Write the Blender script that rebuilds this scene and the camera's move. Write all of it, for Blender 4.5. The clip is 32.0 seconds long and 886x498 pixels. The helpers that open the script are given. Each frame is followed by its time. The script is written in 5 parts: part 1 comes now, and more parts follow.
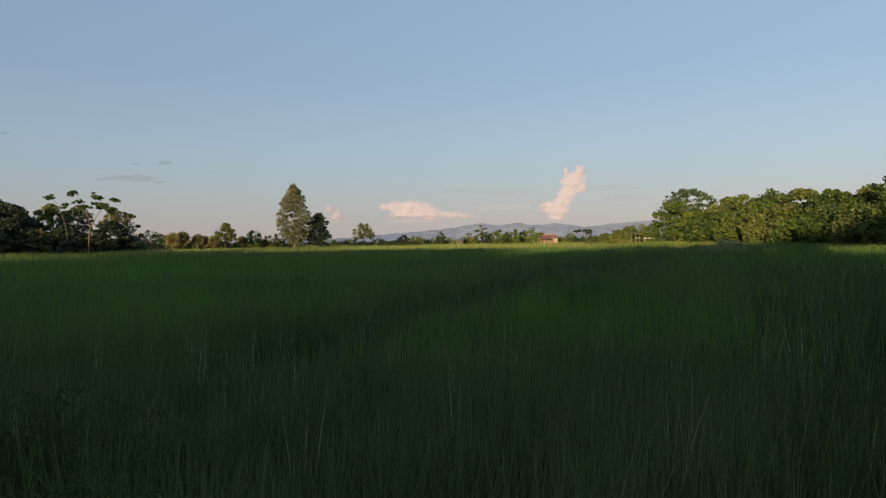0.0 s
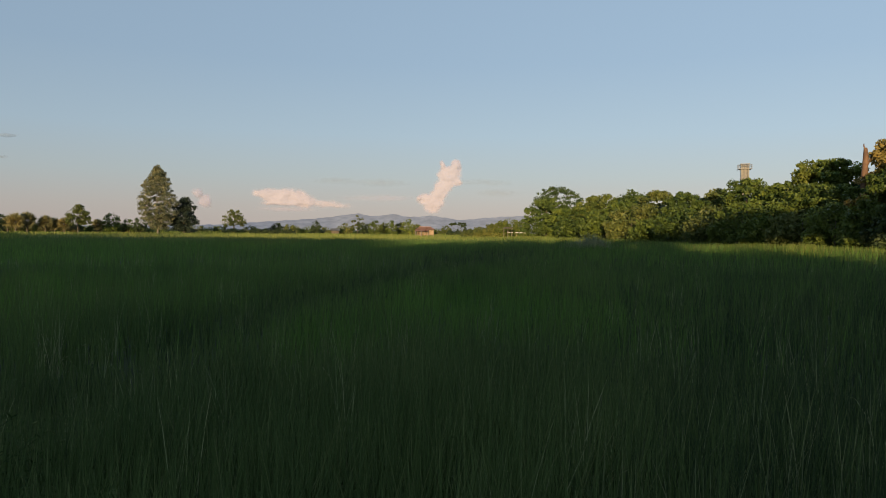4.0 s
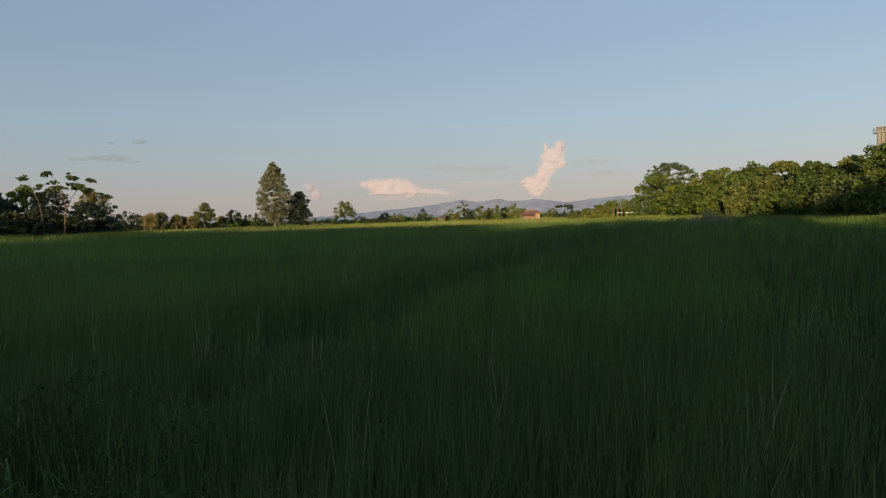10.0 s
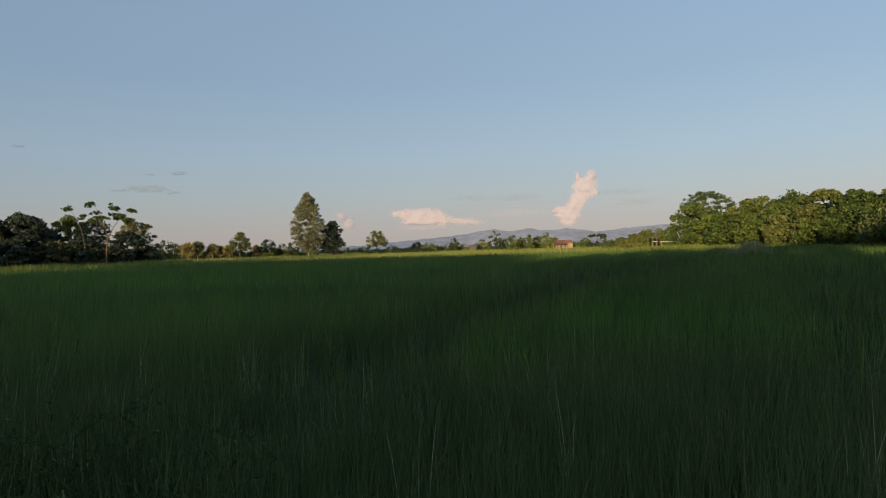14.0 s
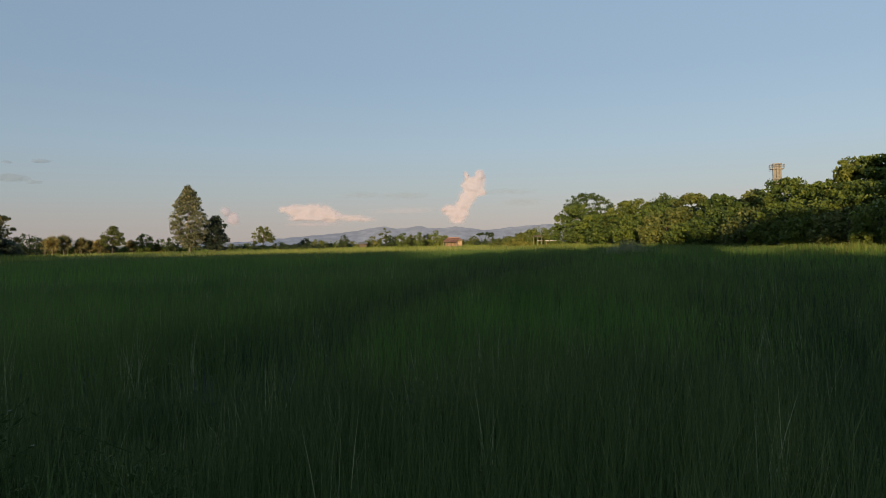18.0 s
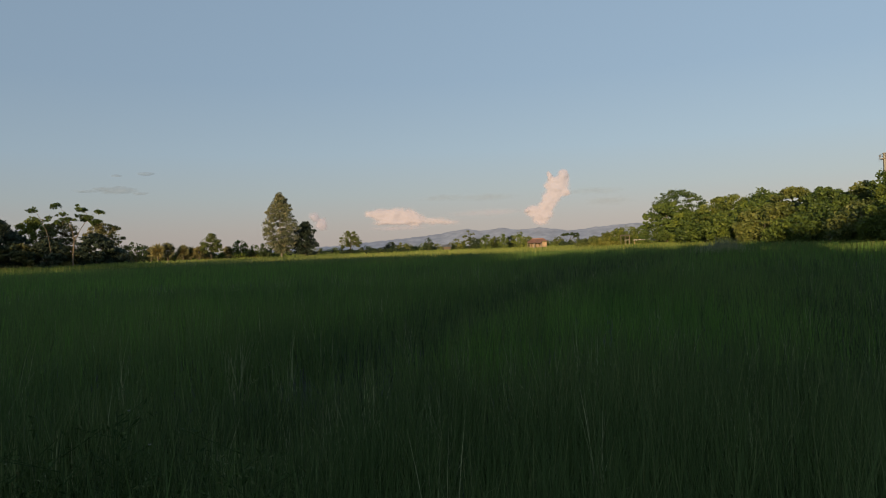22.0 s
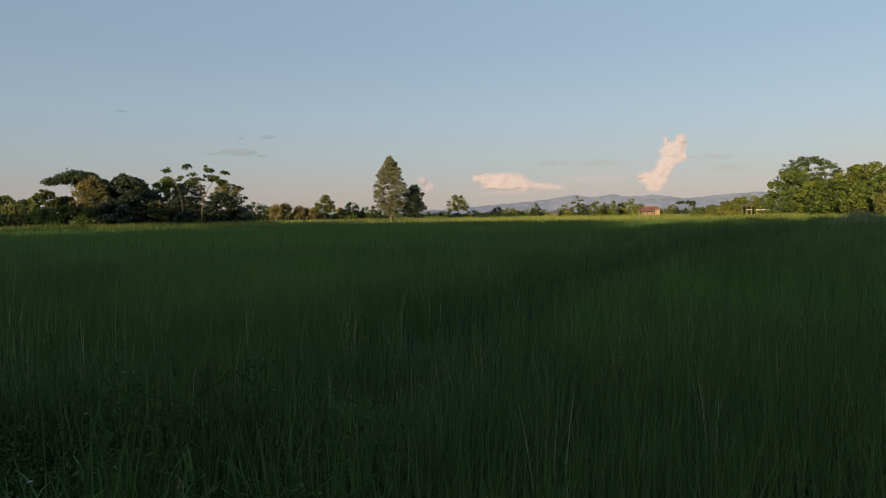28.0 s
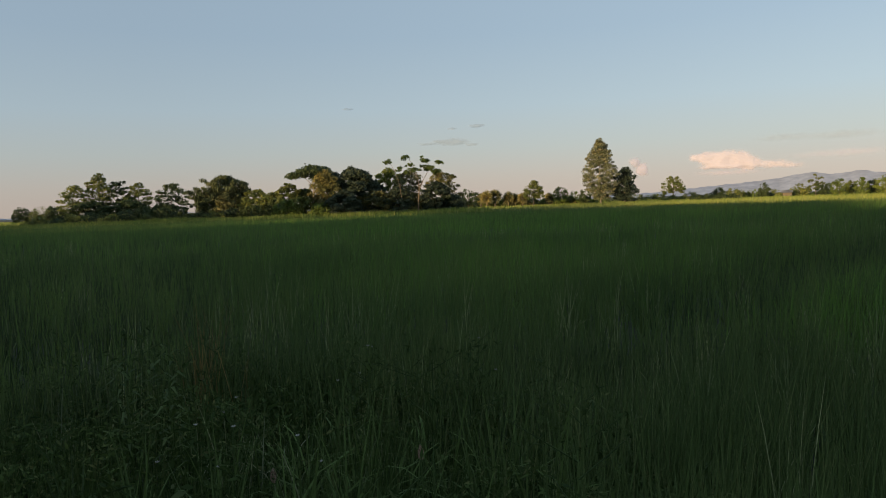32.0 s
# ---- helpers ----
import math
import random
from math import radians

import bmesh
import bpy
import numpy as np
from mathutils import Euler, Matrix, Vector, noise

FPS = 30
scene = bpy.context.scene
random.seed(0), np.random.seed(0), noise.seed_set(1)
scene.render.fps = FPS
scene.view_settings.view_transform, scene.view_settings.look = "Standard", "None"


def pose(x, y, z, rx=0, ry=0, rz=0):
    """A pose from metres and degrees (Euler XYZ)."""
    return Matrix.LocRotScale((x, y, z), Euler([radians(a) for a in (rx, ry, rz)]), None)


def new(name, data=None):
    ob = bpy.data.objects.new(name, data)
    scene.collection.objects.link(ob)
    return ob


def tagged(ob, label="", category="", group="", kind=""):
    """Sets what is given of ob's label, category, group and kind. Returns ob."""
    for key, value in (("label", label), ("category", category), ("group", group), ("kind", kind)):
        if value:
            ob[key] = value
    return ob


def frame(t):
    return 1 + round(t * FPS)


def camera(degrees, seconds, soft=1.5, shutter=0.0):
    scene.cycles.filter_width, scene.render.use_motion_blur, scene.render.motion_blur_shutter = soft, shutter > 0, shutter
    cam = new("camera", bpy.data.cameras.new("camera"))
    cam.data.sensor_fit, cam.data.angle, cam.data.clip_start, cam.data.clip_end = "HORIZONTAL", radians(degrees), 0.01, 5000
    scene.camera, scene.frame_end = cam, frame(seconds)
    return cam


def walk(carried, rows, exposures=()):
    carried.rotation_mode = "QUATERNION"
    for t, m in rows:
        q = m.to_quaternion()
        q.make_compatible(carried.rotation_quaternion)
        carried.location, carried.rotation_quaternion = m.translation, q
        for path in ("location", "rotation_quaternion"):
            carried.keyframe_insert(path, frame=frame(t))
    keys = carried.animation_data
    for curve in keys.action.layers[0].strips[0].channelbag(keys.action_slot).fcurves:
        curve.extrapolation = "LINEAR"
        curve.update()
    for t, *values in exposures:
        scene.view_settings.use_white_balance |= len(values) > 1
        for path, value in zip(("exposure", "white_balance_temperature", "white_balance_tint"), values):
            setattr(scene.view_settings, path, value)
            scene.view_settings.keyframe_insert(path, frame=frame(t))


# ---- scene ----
# The camera: held by hand at the edge of the field, drifting slowly ahead and to its left.
PATH = [
    (0, pose(0.000, 0.000, 1.770, 89.25, 0.95, -0.01)),
    (0.5, pose(-0.015, 0.025, 1.766, 90.03, 0.70, -3.94)),
    (1, pose(-0.030, 0.050, 1.763, 89.70, -0.17, -4.80)),
    (1.5, pose(-0.046, 0.074, 1.759, 89.41, -0.31, -6.13)),
    (2, pose(-0.062, 0.096, 1.756, 88.18, -0.83, -6.55)),
    (2.5, pose(-0.081, 0.115, 1.754, 88.32, -0.89, -5.91)),
    (4.5, pose(-0.160, 0.180, 1.748, 88.29, 1.63, -15.42)),
    (5, pose(-0.180, 0.196, 1.746, 86.99, 4.58, -24.73)),
    (5.2, pose(-0.188, 0.202, 1.745, 87.30, 3.34, -27.42)),
    (5.4, pose(-0.196, 0.209, 1.745, 87.97, 3.88, -25.59)),
    (5.5, pose(-0.200, 0.212, 1.745, 88.35, 3.71, -23.72)),
    (5.7, pose(-0.208, 0.218, 1.744, 87.39, 3.70, -17.47)),
    (6, pose(-0.220, 0.228, 1.743, 86.11, 3.41, -7.43)),
    (6.2, pose(-0.228, 0.234, 1.742, 85.87, 2.97, -1.21)),
    (6.5, pose(-0.241, 0.244, 1.742, 86.14, 3.33, 5.05)),
    (7, pose(-0.262, 0.258, 1.740, 86.70, 2.24, 8.19)),
    (7.5, pose(-0.286, 0.272, 1.740, 89.48, 2.43, 8.39)),
    (8, pose(-0.310, 0.285, 1.739, 86.80, 2.93, 8.24)),
    (8.5, pose(-0.334, 0.298, 1.738, 85.98, 3.34, 7.71)),
    (9, pose(-0.357, 0.314, 1.738, 89.22, 4.31, 5.33)),
    (9.5, pose(-0.378, 0.333, 1.737, 88.90, 2.70, 2.32)),
    (10, pose(-0.397, 0.353, 1.736, 87.24, 1.71, -1.67)),
    (10.5, pose(-0.415, 0.375, 1.735, 86.12, 1.66, 2.64)),
    (11, pose(-0.433, 0.397, 1.735, 86.85, 3.16, 4.84)),
    (11.5, pose(-0.453, 0.417, 1.734, 87.56, 3.65, 6.23)),
    (12, pose(-0.476, 0.436, 1.733, 87.05, 2.30, 6.30)),
    (12.5, pose(-0.504, 0.452, 1.731, 87.88, 3.33, 3.35)),
    (13, pose(-0.535, 0.465, 1.730, 89.59, 3.84, 1.82)),
    (13.5, pose(-0.566, 0.478, 1.728, 89.51, 1.48, 1.41)),
    (14, pose(-0.594, 0.493, 1.727, 89.85, 1.69, 1.02)),
    (14.5, pose(-0.619, 0.509, 1.725, 88.29, 0.37, 2.11)),
    (16.5, pose(-0.700, 0.583, 1.717, 89.94, 2.95, 4.16)),
    (17, pose(-0.721, 0.604, 1.716, 88.52, 2.29, -3.52)),
    (17.5, pose(-0.742, 0.628, 1.714, 89.26, 1.98, -4.00)),
    (18, pose(-0.763, 0.653, 1.713, 89.39, 1.15, -8.46)),
    (18.5, pose(-0.785, 0.680, 1.712, 88.93, 1.17, -9.37)),
    (19, pose(-0.807, 0.706, 1.712, 88.59, 0.66, -5.75)),
    (19.5, pose(-0.826, 0.731, 1.711, 89.76, 1.60, -1.26)),
    (20, pose(-0.841, 0.750, 1.710, 90.54, 1.66, 0.28)),
    (20.5, pose(-0.850, 0.761, 1.709, 90.87, 1.82, 1.31)),
    (21, pose(-0.853, 0.766, 1.708, 90.82, 2.70, 0.14)),
    (21.5, pose(-0.855, 0.770, 1.708, 90.71, 2.72, -1.54)),
    (22, pose(-0.857, 0.773, 1.707, 89.76, 2.12, -1.27)),
    (22.5, pose(-0.858, 0.776, 1.706, 89.07, 1.89, 1.49)),
    (23, pose(-0.860, 0.779, 1.705, 88.87, 1.58, 4.93)),
    (23.5, pose(-0.861, 0.780, 1.704, 89.72, 0.85, 5.78)),
    (24, pose(-0.862, 0.780, 1.704, 90.86, 2.00, 3.91)),
    (24.5, pose(-0.864, 0.780, 1.703, 89.44, 1.60, 3.91)),
    (26.5, pose(-0.870, 0.779, 1.701, 87.91, 2.06, 5.66)),
    (27, pose(-0.875, 0.776, 1.700, 87.66, 1.66, 6.15)),
    (27.5, pose(-0.883, 0.769, 1.700, 87.13, 1.46, 7.41)),
    (28, pose(-0.893, 0.760, 1.700, 86.96, 0.86, 7.90)),
    (28.5, pose(-0.905, 0.750, 1.700, 87.13, 0.54, 11.06)),
    (29, pose(-0.917, 0.740, 1.700, 86.95, 0.76, 16.34)),
    (29.5, pose(-0.927, 0.731, 1.700, 87.21, 0.80, 20.08)),
    (30, pose(-0.936, 0.722, 1.700, 87.92, 1.42, 23.36)),
    (30.5, pose(-0.942, 0.716, 1.700, 87.79, 1.92, 24.65)),
    (31, pose(-0.945, 0.710, 1.700, 88.50, 2.52, 23.20)),
    (31.5, pose(-0.948, 0.705, 1.700, 86.73, 2.36, 23.51)),
    (32, pose(-0.950, 0.700, 1.700, 86.14, 2.04, 25.68)),
]
# the clip's camera brightens and darkens a little
EXPOSURE = [(0, 0.06, 6600, 10), (1, -0.04, 6550, 10), (2, 0, 6600, 10), (5, 0.12, 6800, 10), (5.2, 0.16, 6780, 10), (5.4, 0.25, 6760, 10), (5.6, 0.15, 6760, 10), (6, 0.1, 6750, 10), (7, 0.14, 6750, 10), (9, 0.02, 6700, 10), (10, 0.01, 6700, 10), (11, 0.16, 6700, 10), (12, 0.14, 6750, 10), (13, 0.0, 6600, 10), (17, -0.02, 6600, 10), (18, -0.02, 6650, 10), (19, -0.02, 6500, 10), (20, -0.1, 6700, 10), (21, -0.06, 6800, 10), (22, -0.06, 6800, 10), (23, -0.01, 6800, 10), (24, -0.03, 6650, 10), (26, 0.0, 6750, 10), (28, 0.1, 6800, 10), (30, 0.14, 6850, 10), (31, 0.17, 7100, 10), (32, 0.3, 7250, 10)]
cam = camera(67.37, 32.0, soft=0.95)
walk(cam, PATH, EXPOSURE)

# ---- light: a low evening sun behind the camera, a clear sky ----
SUN_AZ, SUN_EL = 20.0, 4.5          # light travels to bearing 20 degrees, sun 4.5 degrees up
sun_dir = Vector((-math.sin(radians(SUN_AZ)) * math.cos(radians(SUN_EL)),
                  -math.cos(radians(SUN_AZ)) * math.cos(radians(SUN_EL)), math.sin(radians(SUN_EL))))
sun = new("sun", bpy.data.lights.new("sun", "SUN"))
sun.data.energy, sun.data.angle, sun.data.color = 5.0, radians(0.55), (1.0, 0.77, 0.46)
sun.rotation_euler = sun_dir.to_track_quat("Z", "Y").to_euler()

world = bpy.data.worlds.new("world")
scene.world = world
world.use_nodes = True
wn, wl = world.node_tree.nodes, world.node_tree.links
wn.clear()
sky = wn.new("ShaderNodeTexSky")
sky.sky_type, sky.sun_disc = "NISHITA", False
sky.sun_elevation, sky.sun_rotation = radians(SUN_EL), radians(180 + SUN_AZ)
sky.air_density, sky.dust_density, sky.ozone_density = 1.0, 1.0, 1.0
# evening haze: the clear sky pales to a rosy grey low down
tc = wn.new("ShaderNodeTexCoord")
sep = wn.new("ShaderNodeSeparateXYZ")
haze = wn.new("ShaderNodeValToRGB")
for i, (p, c) in enumerate(((0.0, (0.485, 0.44, 0.43)), (0.035, (0.462, 0.458, 0.475)), (0.08, (0.415, 0.492, 0.555)), (0.14, (0.372, 0.50, 0.635)), (0.24, (0.310, 0.445, 0.615)), (1.0, (0.20, 0.32, 0.50)))):
    e = haze.color_ramp.elements[i] if i < 2 else haze.color_ramp.elements.new(p)
    e.position, e.color = p, (*c, 1)
gain = wn.new("ShaderNodeMix")
gain.data_type, gain.blend_type = "RGBA", "MIX"
gain.inputs[0].default_value = 0.13
scale = wn.new("ShaderNodeVectorMath")
scale.operation = "SCALE"
scale.inputs["Scale"].default_value = 0.15
bg = wn.new("ShaderNodeBackground")
bg.inputs["Strength"].default_value = 1.0
wout = wn.new("ShaderNodeOutputWorld")
wl.new(tc.outputs["Generated"], sep.inputs[0])
wl.new(sep.outputs["Z"], haze.inputs[0])
wl.new(sky.outputs[0], scale.inputs[0])
wl.new(haze.outputs[0], gain.inputs[6])
wl.new(scale.outputs[0], gain.inputs[7])
# the sky is a little brighter towards one side of the sun's opposite point
side = wn.new("ShaderNodeMapRange")
side.inputs["From Min"].default_value, side.inputs["From Max"].default_value = -0.75, 0.75
side.inputs["To Min"].default_value, side.inputs["To Max"].default_value = 0.82, 1.13
tint = wn.new("ShaderNodeVectorMath")
tint.operation = "SCALE"
wl.new(sep.outputs["X"], side.inputs["Value"])
wl.new(gain.outputs[2], tint.inputs[0])
wl.new(side.outputs[0], tint.inputs["Scale"])
wl.new(tint.outputs[0], bg.inputs[0])
wl.new(bg.outputs[0], wout.inputs[0])


# ---- materials ----
def material(name, build):
    m = bpy.data.materials.new(name)
    m.use_nodes = True
    nt = m.node_tree
    bsdf = nt.nodes["Principled BSDF"]
    build(nt.nodes, nt.links, bsdf)
    return m


def noise_node(n, l, scale, detail=4.0, rough=0.6, space="Object"):
    tc = n.new("ShaderNodeTexCoord")
    t = n.new("ShaderNodeTexNoise")
    t.inputs["Scale"].default_value, t.inputs["Detail"].default_value = scale, detail
    t.inputs["Roughness"].default_value = rough
    l.new(tc.outputs[space], t.inputs["Vector"])
    return t


def ramp(n, l, fac, stops):
    r = n.new("ShaderNodeValToRGB")
    els = r.color_ramp.elements
    while len(els) < len(stops):
        els.new(0.5)
    for e, (p, c) in zip(els, stops):
        e.position, e.color = p, (*c, 1)
    l.new(fac, r.inputs[0])
    return r


def mixed(n, l, a, b, fac, mode="MIX"):
    m = n.new("ShaderNodeMix")
    m.data_type, m.blend_type = "RGBA", mode
    for sock, v in ((m.inputs[6], a), (m.inputs[7], b), (m.inputs[0], fac)):
        if isinstance(v, (int, float)):
            sock.default_value = v
        elif isinstance(v, tuple):
            sock.default_value = (*v, 1)
        else:
            l.new(v, sock)
    return m.outputs[2]


def foliage(name, dark, light, patch=0.35, odd=None, rough=0.55, glow=0.24, each=1.0):
    """Leaves: each leaf takes its own shade, clumps and patches vary too; light passes through a little."""
    def build(n, l, b):
        geo = n.new("ShaderNodeNewGeometry")
        calm = each > 0.9
        lo = [d * 0.66 + g * 0.34 for d, g in zip(dark, light)] if calm else dark
        hi = [d * 0.32 + g * 0.68 for d, g in zip(dark, light)] if calm else light
        one = ramp(n, l, geo.outputs["Random Per Island"], [(0.0, lo), (0.80, hi), (0.97, (hi if not odd else [(a + c) / 2 for a, c in zip(hi, odd)]) if calm else odd or light)])
        big = noise_node(n, l, patch, 3.0)
        tone = ramp(n, l, big.outputs["Fac"], [(0.3, (0.62, 0.7, 0.62)), (0.7, (1.25, 1.18, 1.0))])
        col = mixed(n, l, one.outputs[0], tone.outputs[0], 1.0, "MULTIPLY")
        if calm:
            clump = noise_node(n, l, 0.9, 2.0)
            shade = ramp(n, l, clump.outputs["Fac"], [(0.36, (0.60, 0.68, 0.66)), (0.64, (1.30, 1.24, 1.10))])
            col = mixed(n, l, col, shade.outputs[0], 1.0, "MULTIPLY")
        info = n.new("ShaderNodeObjectInfo")
        own = ramp(n, l, info.outputs["Random"], [(0.0, (0.74, 0.78, 0.80)), (1.0, (1.28, 1.2, 1.1))])
        col = mixed(n, l, col, own.outputs[0], each, "MULTIPLY")
        l.new(col, b.inputs["Base Color"])
        b.inputs["Roughness"].default_value = rough
        b.inputs["Specular IOR Level"].default_value = 0.3 if rough < 0.65 else 0.15
        tr = n.new("ShaderNodeBsdfTranslucent")
        l.new(col, tr.inputs[0])
        mx = n.new("ShaderNodeMixShader")
        mx.inputs[0].default_value = glow
        out = n["Material Output"]
        l.new(b.outputs[0], mx.inputs[1])
        l.new(tr.outputs[0], mx.inputs[2])
        l.new(mx.outputs[0], out.inputs[0])
    return material(name, build)


def surface(name, a, b_, scale, rough=0.85, bump=0.3, fine=8.0):
    """A weathered solid surface: two tones at two scales and a fine relief."""
    def build(n, l, b):
        n1, n2 = noise_node(n, l, scale, 5.0), noise_node(n, l, scale * fine, 4.0)
        base = ramp(n, l, n1.outputs["Fac"], [(0.3, a), (0.7, b_)])
        grain = ramp(n, l, n2.outputs["Fac"], [(0.3, (0.75, 0.75, 0.75)), (0.7, (1.15, 1.15, 1.15))])
        l.new(mixed(n, l, base.outputs[0], grain.outputs[0], 1.0, "MULTIPLY"), b.inputs["Base Color"])
        b.inputs["Roughness"].default_value = rough
        bp = n.new("ShaderNodeBump")
        bp.inputs["Strength"].default_value = bump
        l.new(n2.outputs["Fac"], bp.inputs["Height"])
        l.new(bp.outputs[0], b.inputs["Normal"])
    return material(name, build)


M_RICE = foliage("rice_leaf", (0.073, 0.112, 0.040), (0.106, 0.155, 0.055), 0.22, (0.18, 0.21, 0.09), 0.7, 0.2, each=0.0)
M_RICE_MID = foliage("rice_leaf_mid", (0.088, 0.138, 0.045), (0.124, 0.182, 0.060), 0.22, (0.13, 0.17, 0.055), 0.75, 0.2, each=0.0)
M_RICE_BRIGHT = foliage("bright_rice_leaf", (0.108, 0.205, 0.044), (0.142, 0.252, 0.058), 0.5, (0.15, 0.23, 0.06), 0.75, 0.2, each=0.0)
M_SEDGE_DIM = foliage("sedge_and_dimmed_leaf", (0.040, 0.066, 0.030), (0.076, 0.108, 0.046), 0.5, (0.15, 0.17, 0.09), 0.75, 0.15, each=0.0)
M_RICE_DRY = foliage("rice_straw", (0.24, 0.26, 0.13), (0.38, 0.38, 0.22), 1.0, each=0.0)
M_GRASS = foliage("bank_grass", (0.110, 0.165, 0.030), (0.230, 0.265, 0.056), 0.08, (0.31, 0.28, 0.10), each=0.0)
M_WEED = foliage("weed_leaf", (0.040, 0.070, 0.022), (0.072, 0.112, 0.033), 2.0, (0.14, 0.16, 0.07), 0.8, each=0.5)
M_LANCE = foliage("lance_leaf", (0.075, 0.110, 0.050), (0.12, 0.155, 0.075), 2.0, rough=0.85)
M_SPIKE = foliage("pink_flower_spike", (0.22, 0.15, 0.14), (0.34, 0.25, 0.23), 3.0, rough=0.8)
M_STALK = foliage("pale_stalk", (0.20, 0.22, 0.15), (0.32, 0.33, 0.24), 2.0)
M_DEAD = foliage("dead_grass", (0.17, 0.11, 0.045), (0.29, 0.20, 0.09), 2.0)
M_LEAF = foliage("leaf_green", (0.072, 0.112, 0.026), (0.170, 0.212, 0.050), 0.30)
M_LEAF_DARK = foliage("leaf_dark", (0.034, 0.056, 0.028), (0.076, 0.102, 0.048), 0.3)
M_LEAF_MANGO = foliage("leaf_blue_green", (0.046, 0.063, 0.050), (0.076, 0.096, 0.070), 0.3)
M_LEAF_OLIVE = foliage("leaf_olive", (0.080, 0.106, 0.032), (0.190, 0.205, 0.070), 0.3, (0.213, 0.200, 0.075))
M_LEAF_YELLOW = foliage("leaf_yellow", (0.100, 0.134, 0.034), (0.205, 0.232, 0.060), 0.3, (0.24, 0.24, 0.08))
M_LEAF_BRIGHT = foliage("leaf_bright", (0.120, 0.165, 0.040), (0.245, 0.280, 0.075), 0.3)
M_LEAF_DEEP = foliage("leaf_deep_green", (0.052, 0.086, 0.025), (0.118, 0.160, 0.044), 0.3)
M_LEAF_RUST = foliage("leaf_rust", (0.23, 0.18, 0.062), (0.44, 0.32, 0.12), 0.3, (0.48, 0.33, 0.13))
M_LEAF_GREY = foliage("leaf_greygreen", (0.095, 0.105, 0.072), (0.215, 0.220, 0.155), 0.25, (0.46, 0.44, 0.36))
M_RICE_YELLOW = foliage("ripening_rice", (0.130, 0.175, 0.036), (0.250, 0.270, 0.060), 0.05, (0.33, 0.30, 0.10), 0.5, 0.1, each=0.0)
M_LEAF_BAMBOO = foliage("leaf_bamboo", (0.055, 0.072, 0.034), (0.125, 0.140, 0.075), 0.3, (0.19, 0.19, 0.11))
M_PALM = foliage("palm_frond", (0.17, 0.15, 0.072), (0.36, 0.31, 0.17), 0.3, (0.44, 0.37, 0.22))
M_LEAF_BROWN = foliage("leaf_brown", (0.100, 0.096, 0.040), (0.205, 0.186, 0.084), 0.3, (0.22, 0.19, 0.09))
M_BARK = surface("bark_brown", (0.09, 0.065, 0.045), (0.17, 0.13, 0.09), 1.5)
M_BARK_PALE = surface("bark_pale", (0.20, 0.16, 0.12), (0.36, 0.29, 0.21), 1.2)
M_BARK_TAN = surface("bark_tan", (0.14, 0.095, 0.058), (0.24, 0.165, 0.10), 1.2)
M_SNAG = surface("rusty_dead_wood", (0.12, 0.065, 0.04), (0.24, 0.13, 0.07), 2.5)
M_SOIL = surface("paddy_soil", (0.018, 0.023, 0.011), (0.040, 0.048, 0.020), 0.15, 0.9, 0.4, 30.0)
M_ROOF = surface("rusty_roof_sheet", (0.44, 0.22, 0.14), (0.60, 0.33, 0.22), 1.2, 0.7)
M_WOOD = surface("weathered_timber", (0.34, 0.22, 0.13), (0.50, 0.34, 0.21), 2.0)
M_THATCH = surface("grey_thatch", (0.22, 0.17, 0.10), (0.36, 0.28, 0.17), 3.0)
M_CONCRETE = surface("stained_concrete", (0.20, 0.18, 0.155), (0.34, 0.305, 0.26), 0.8)
M_STEEL = surface("grey_steel", (0.22, 0.22, 0.22), (0.32, 0.31, 0.30), 3.0, 0.5)
M_WHITE = surface("white_render", (0.66, 0.62, 0.56), (0.80, 0.76, 0.70), 1.0)
# The haze in front of the hills is painted into this pale blue-grey.
M_HAZED_RIDGE = surface("haze_tinted_ridge", (0.300, 0.318, 0.375), (0.308, 0.326, 0.383), 0.004, 1.0, 0.0, 4.0)


def cloud_material(name, tone, most):
    """Thin vapour: soft white, thinning out where the cloud's own density falls."""
    def build(n, l, b):
        at = n.new("ShaderNodeAttribute")
        at.attribute_name = "vapour"
        b.inputs["Base Color"].default_value = (*tone, 1)
        b.inputs["Roughness"].default_value = 1.0
        b.inputs["Specular IOR Level"].default_value = 0.0
        r = ramp(n, l, at.outputs["Fac"], [(0.12, (0, 0, 0)), (0.62, (most, most, most))])
        r.color_ramp.interpolation = "EASE"
        l.new(r.outputs[0], b.inputs["Alpha"])
    return material(name, build)


M_CLOUD = cloud_material("cloud_white", (0.47, 0.415, 0.475), 0.74)
M_CLOUD_FAINT = cloud_material("cloud_faint", (0.42, 0.37, 0.46), 0.5)
M_WISP = cloud_material("cloud_wisp", (0.22, 0.245, 0.28), 0.30)
M_PETAL = surface("white_petal", (0.20, 0.19, 0.16), (0.30, 0.28, 0.24), 8.0)

rng = np.random.default_rng(7)


# ---- building helpers ----
def polar(bearing, dist, z=0.0):
    """A place by its bearing (degrees to the right of the y axis) and distance from the field's corner."""
    return Vector((dist * math.sin(radians(bearing)) - 0.4, dist * math.cos(radians(bearing)) + 0.2, z))


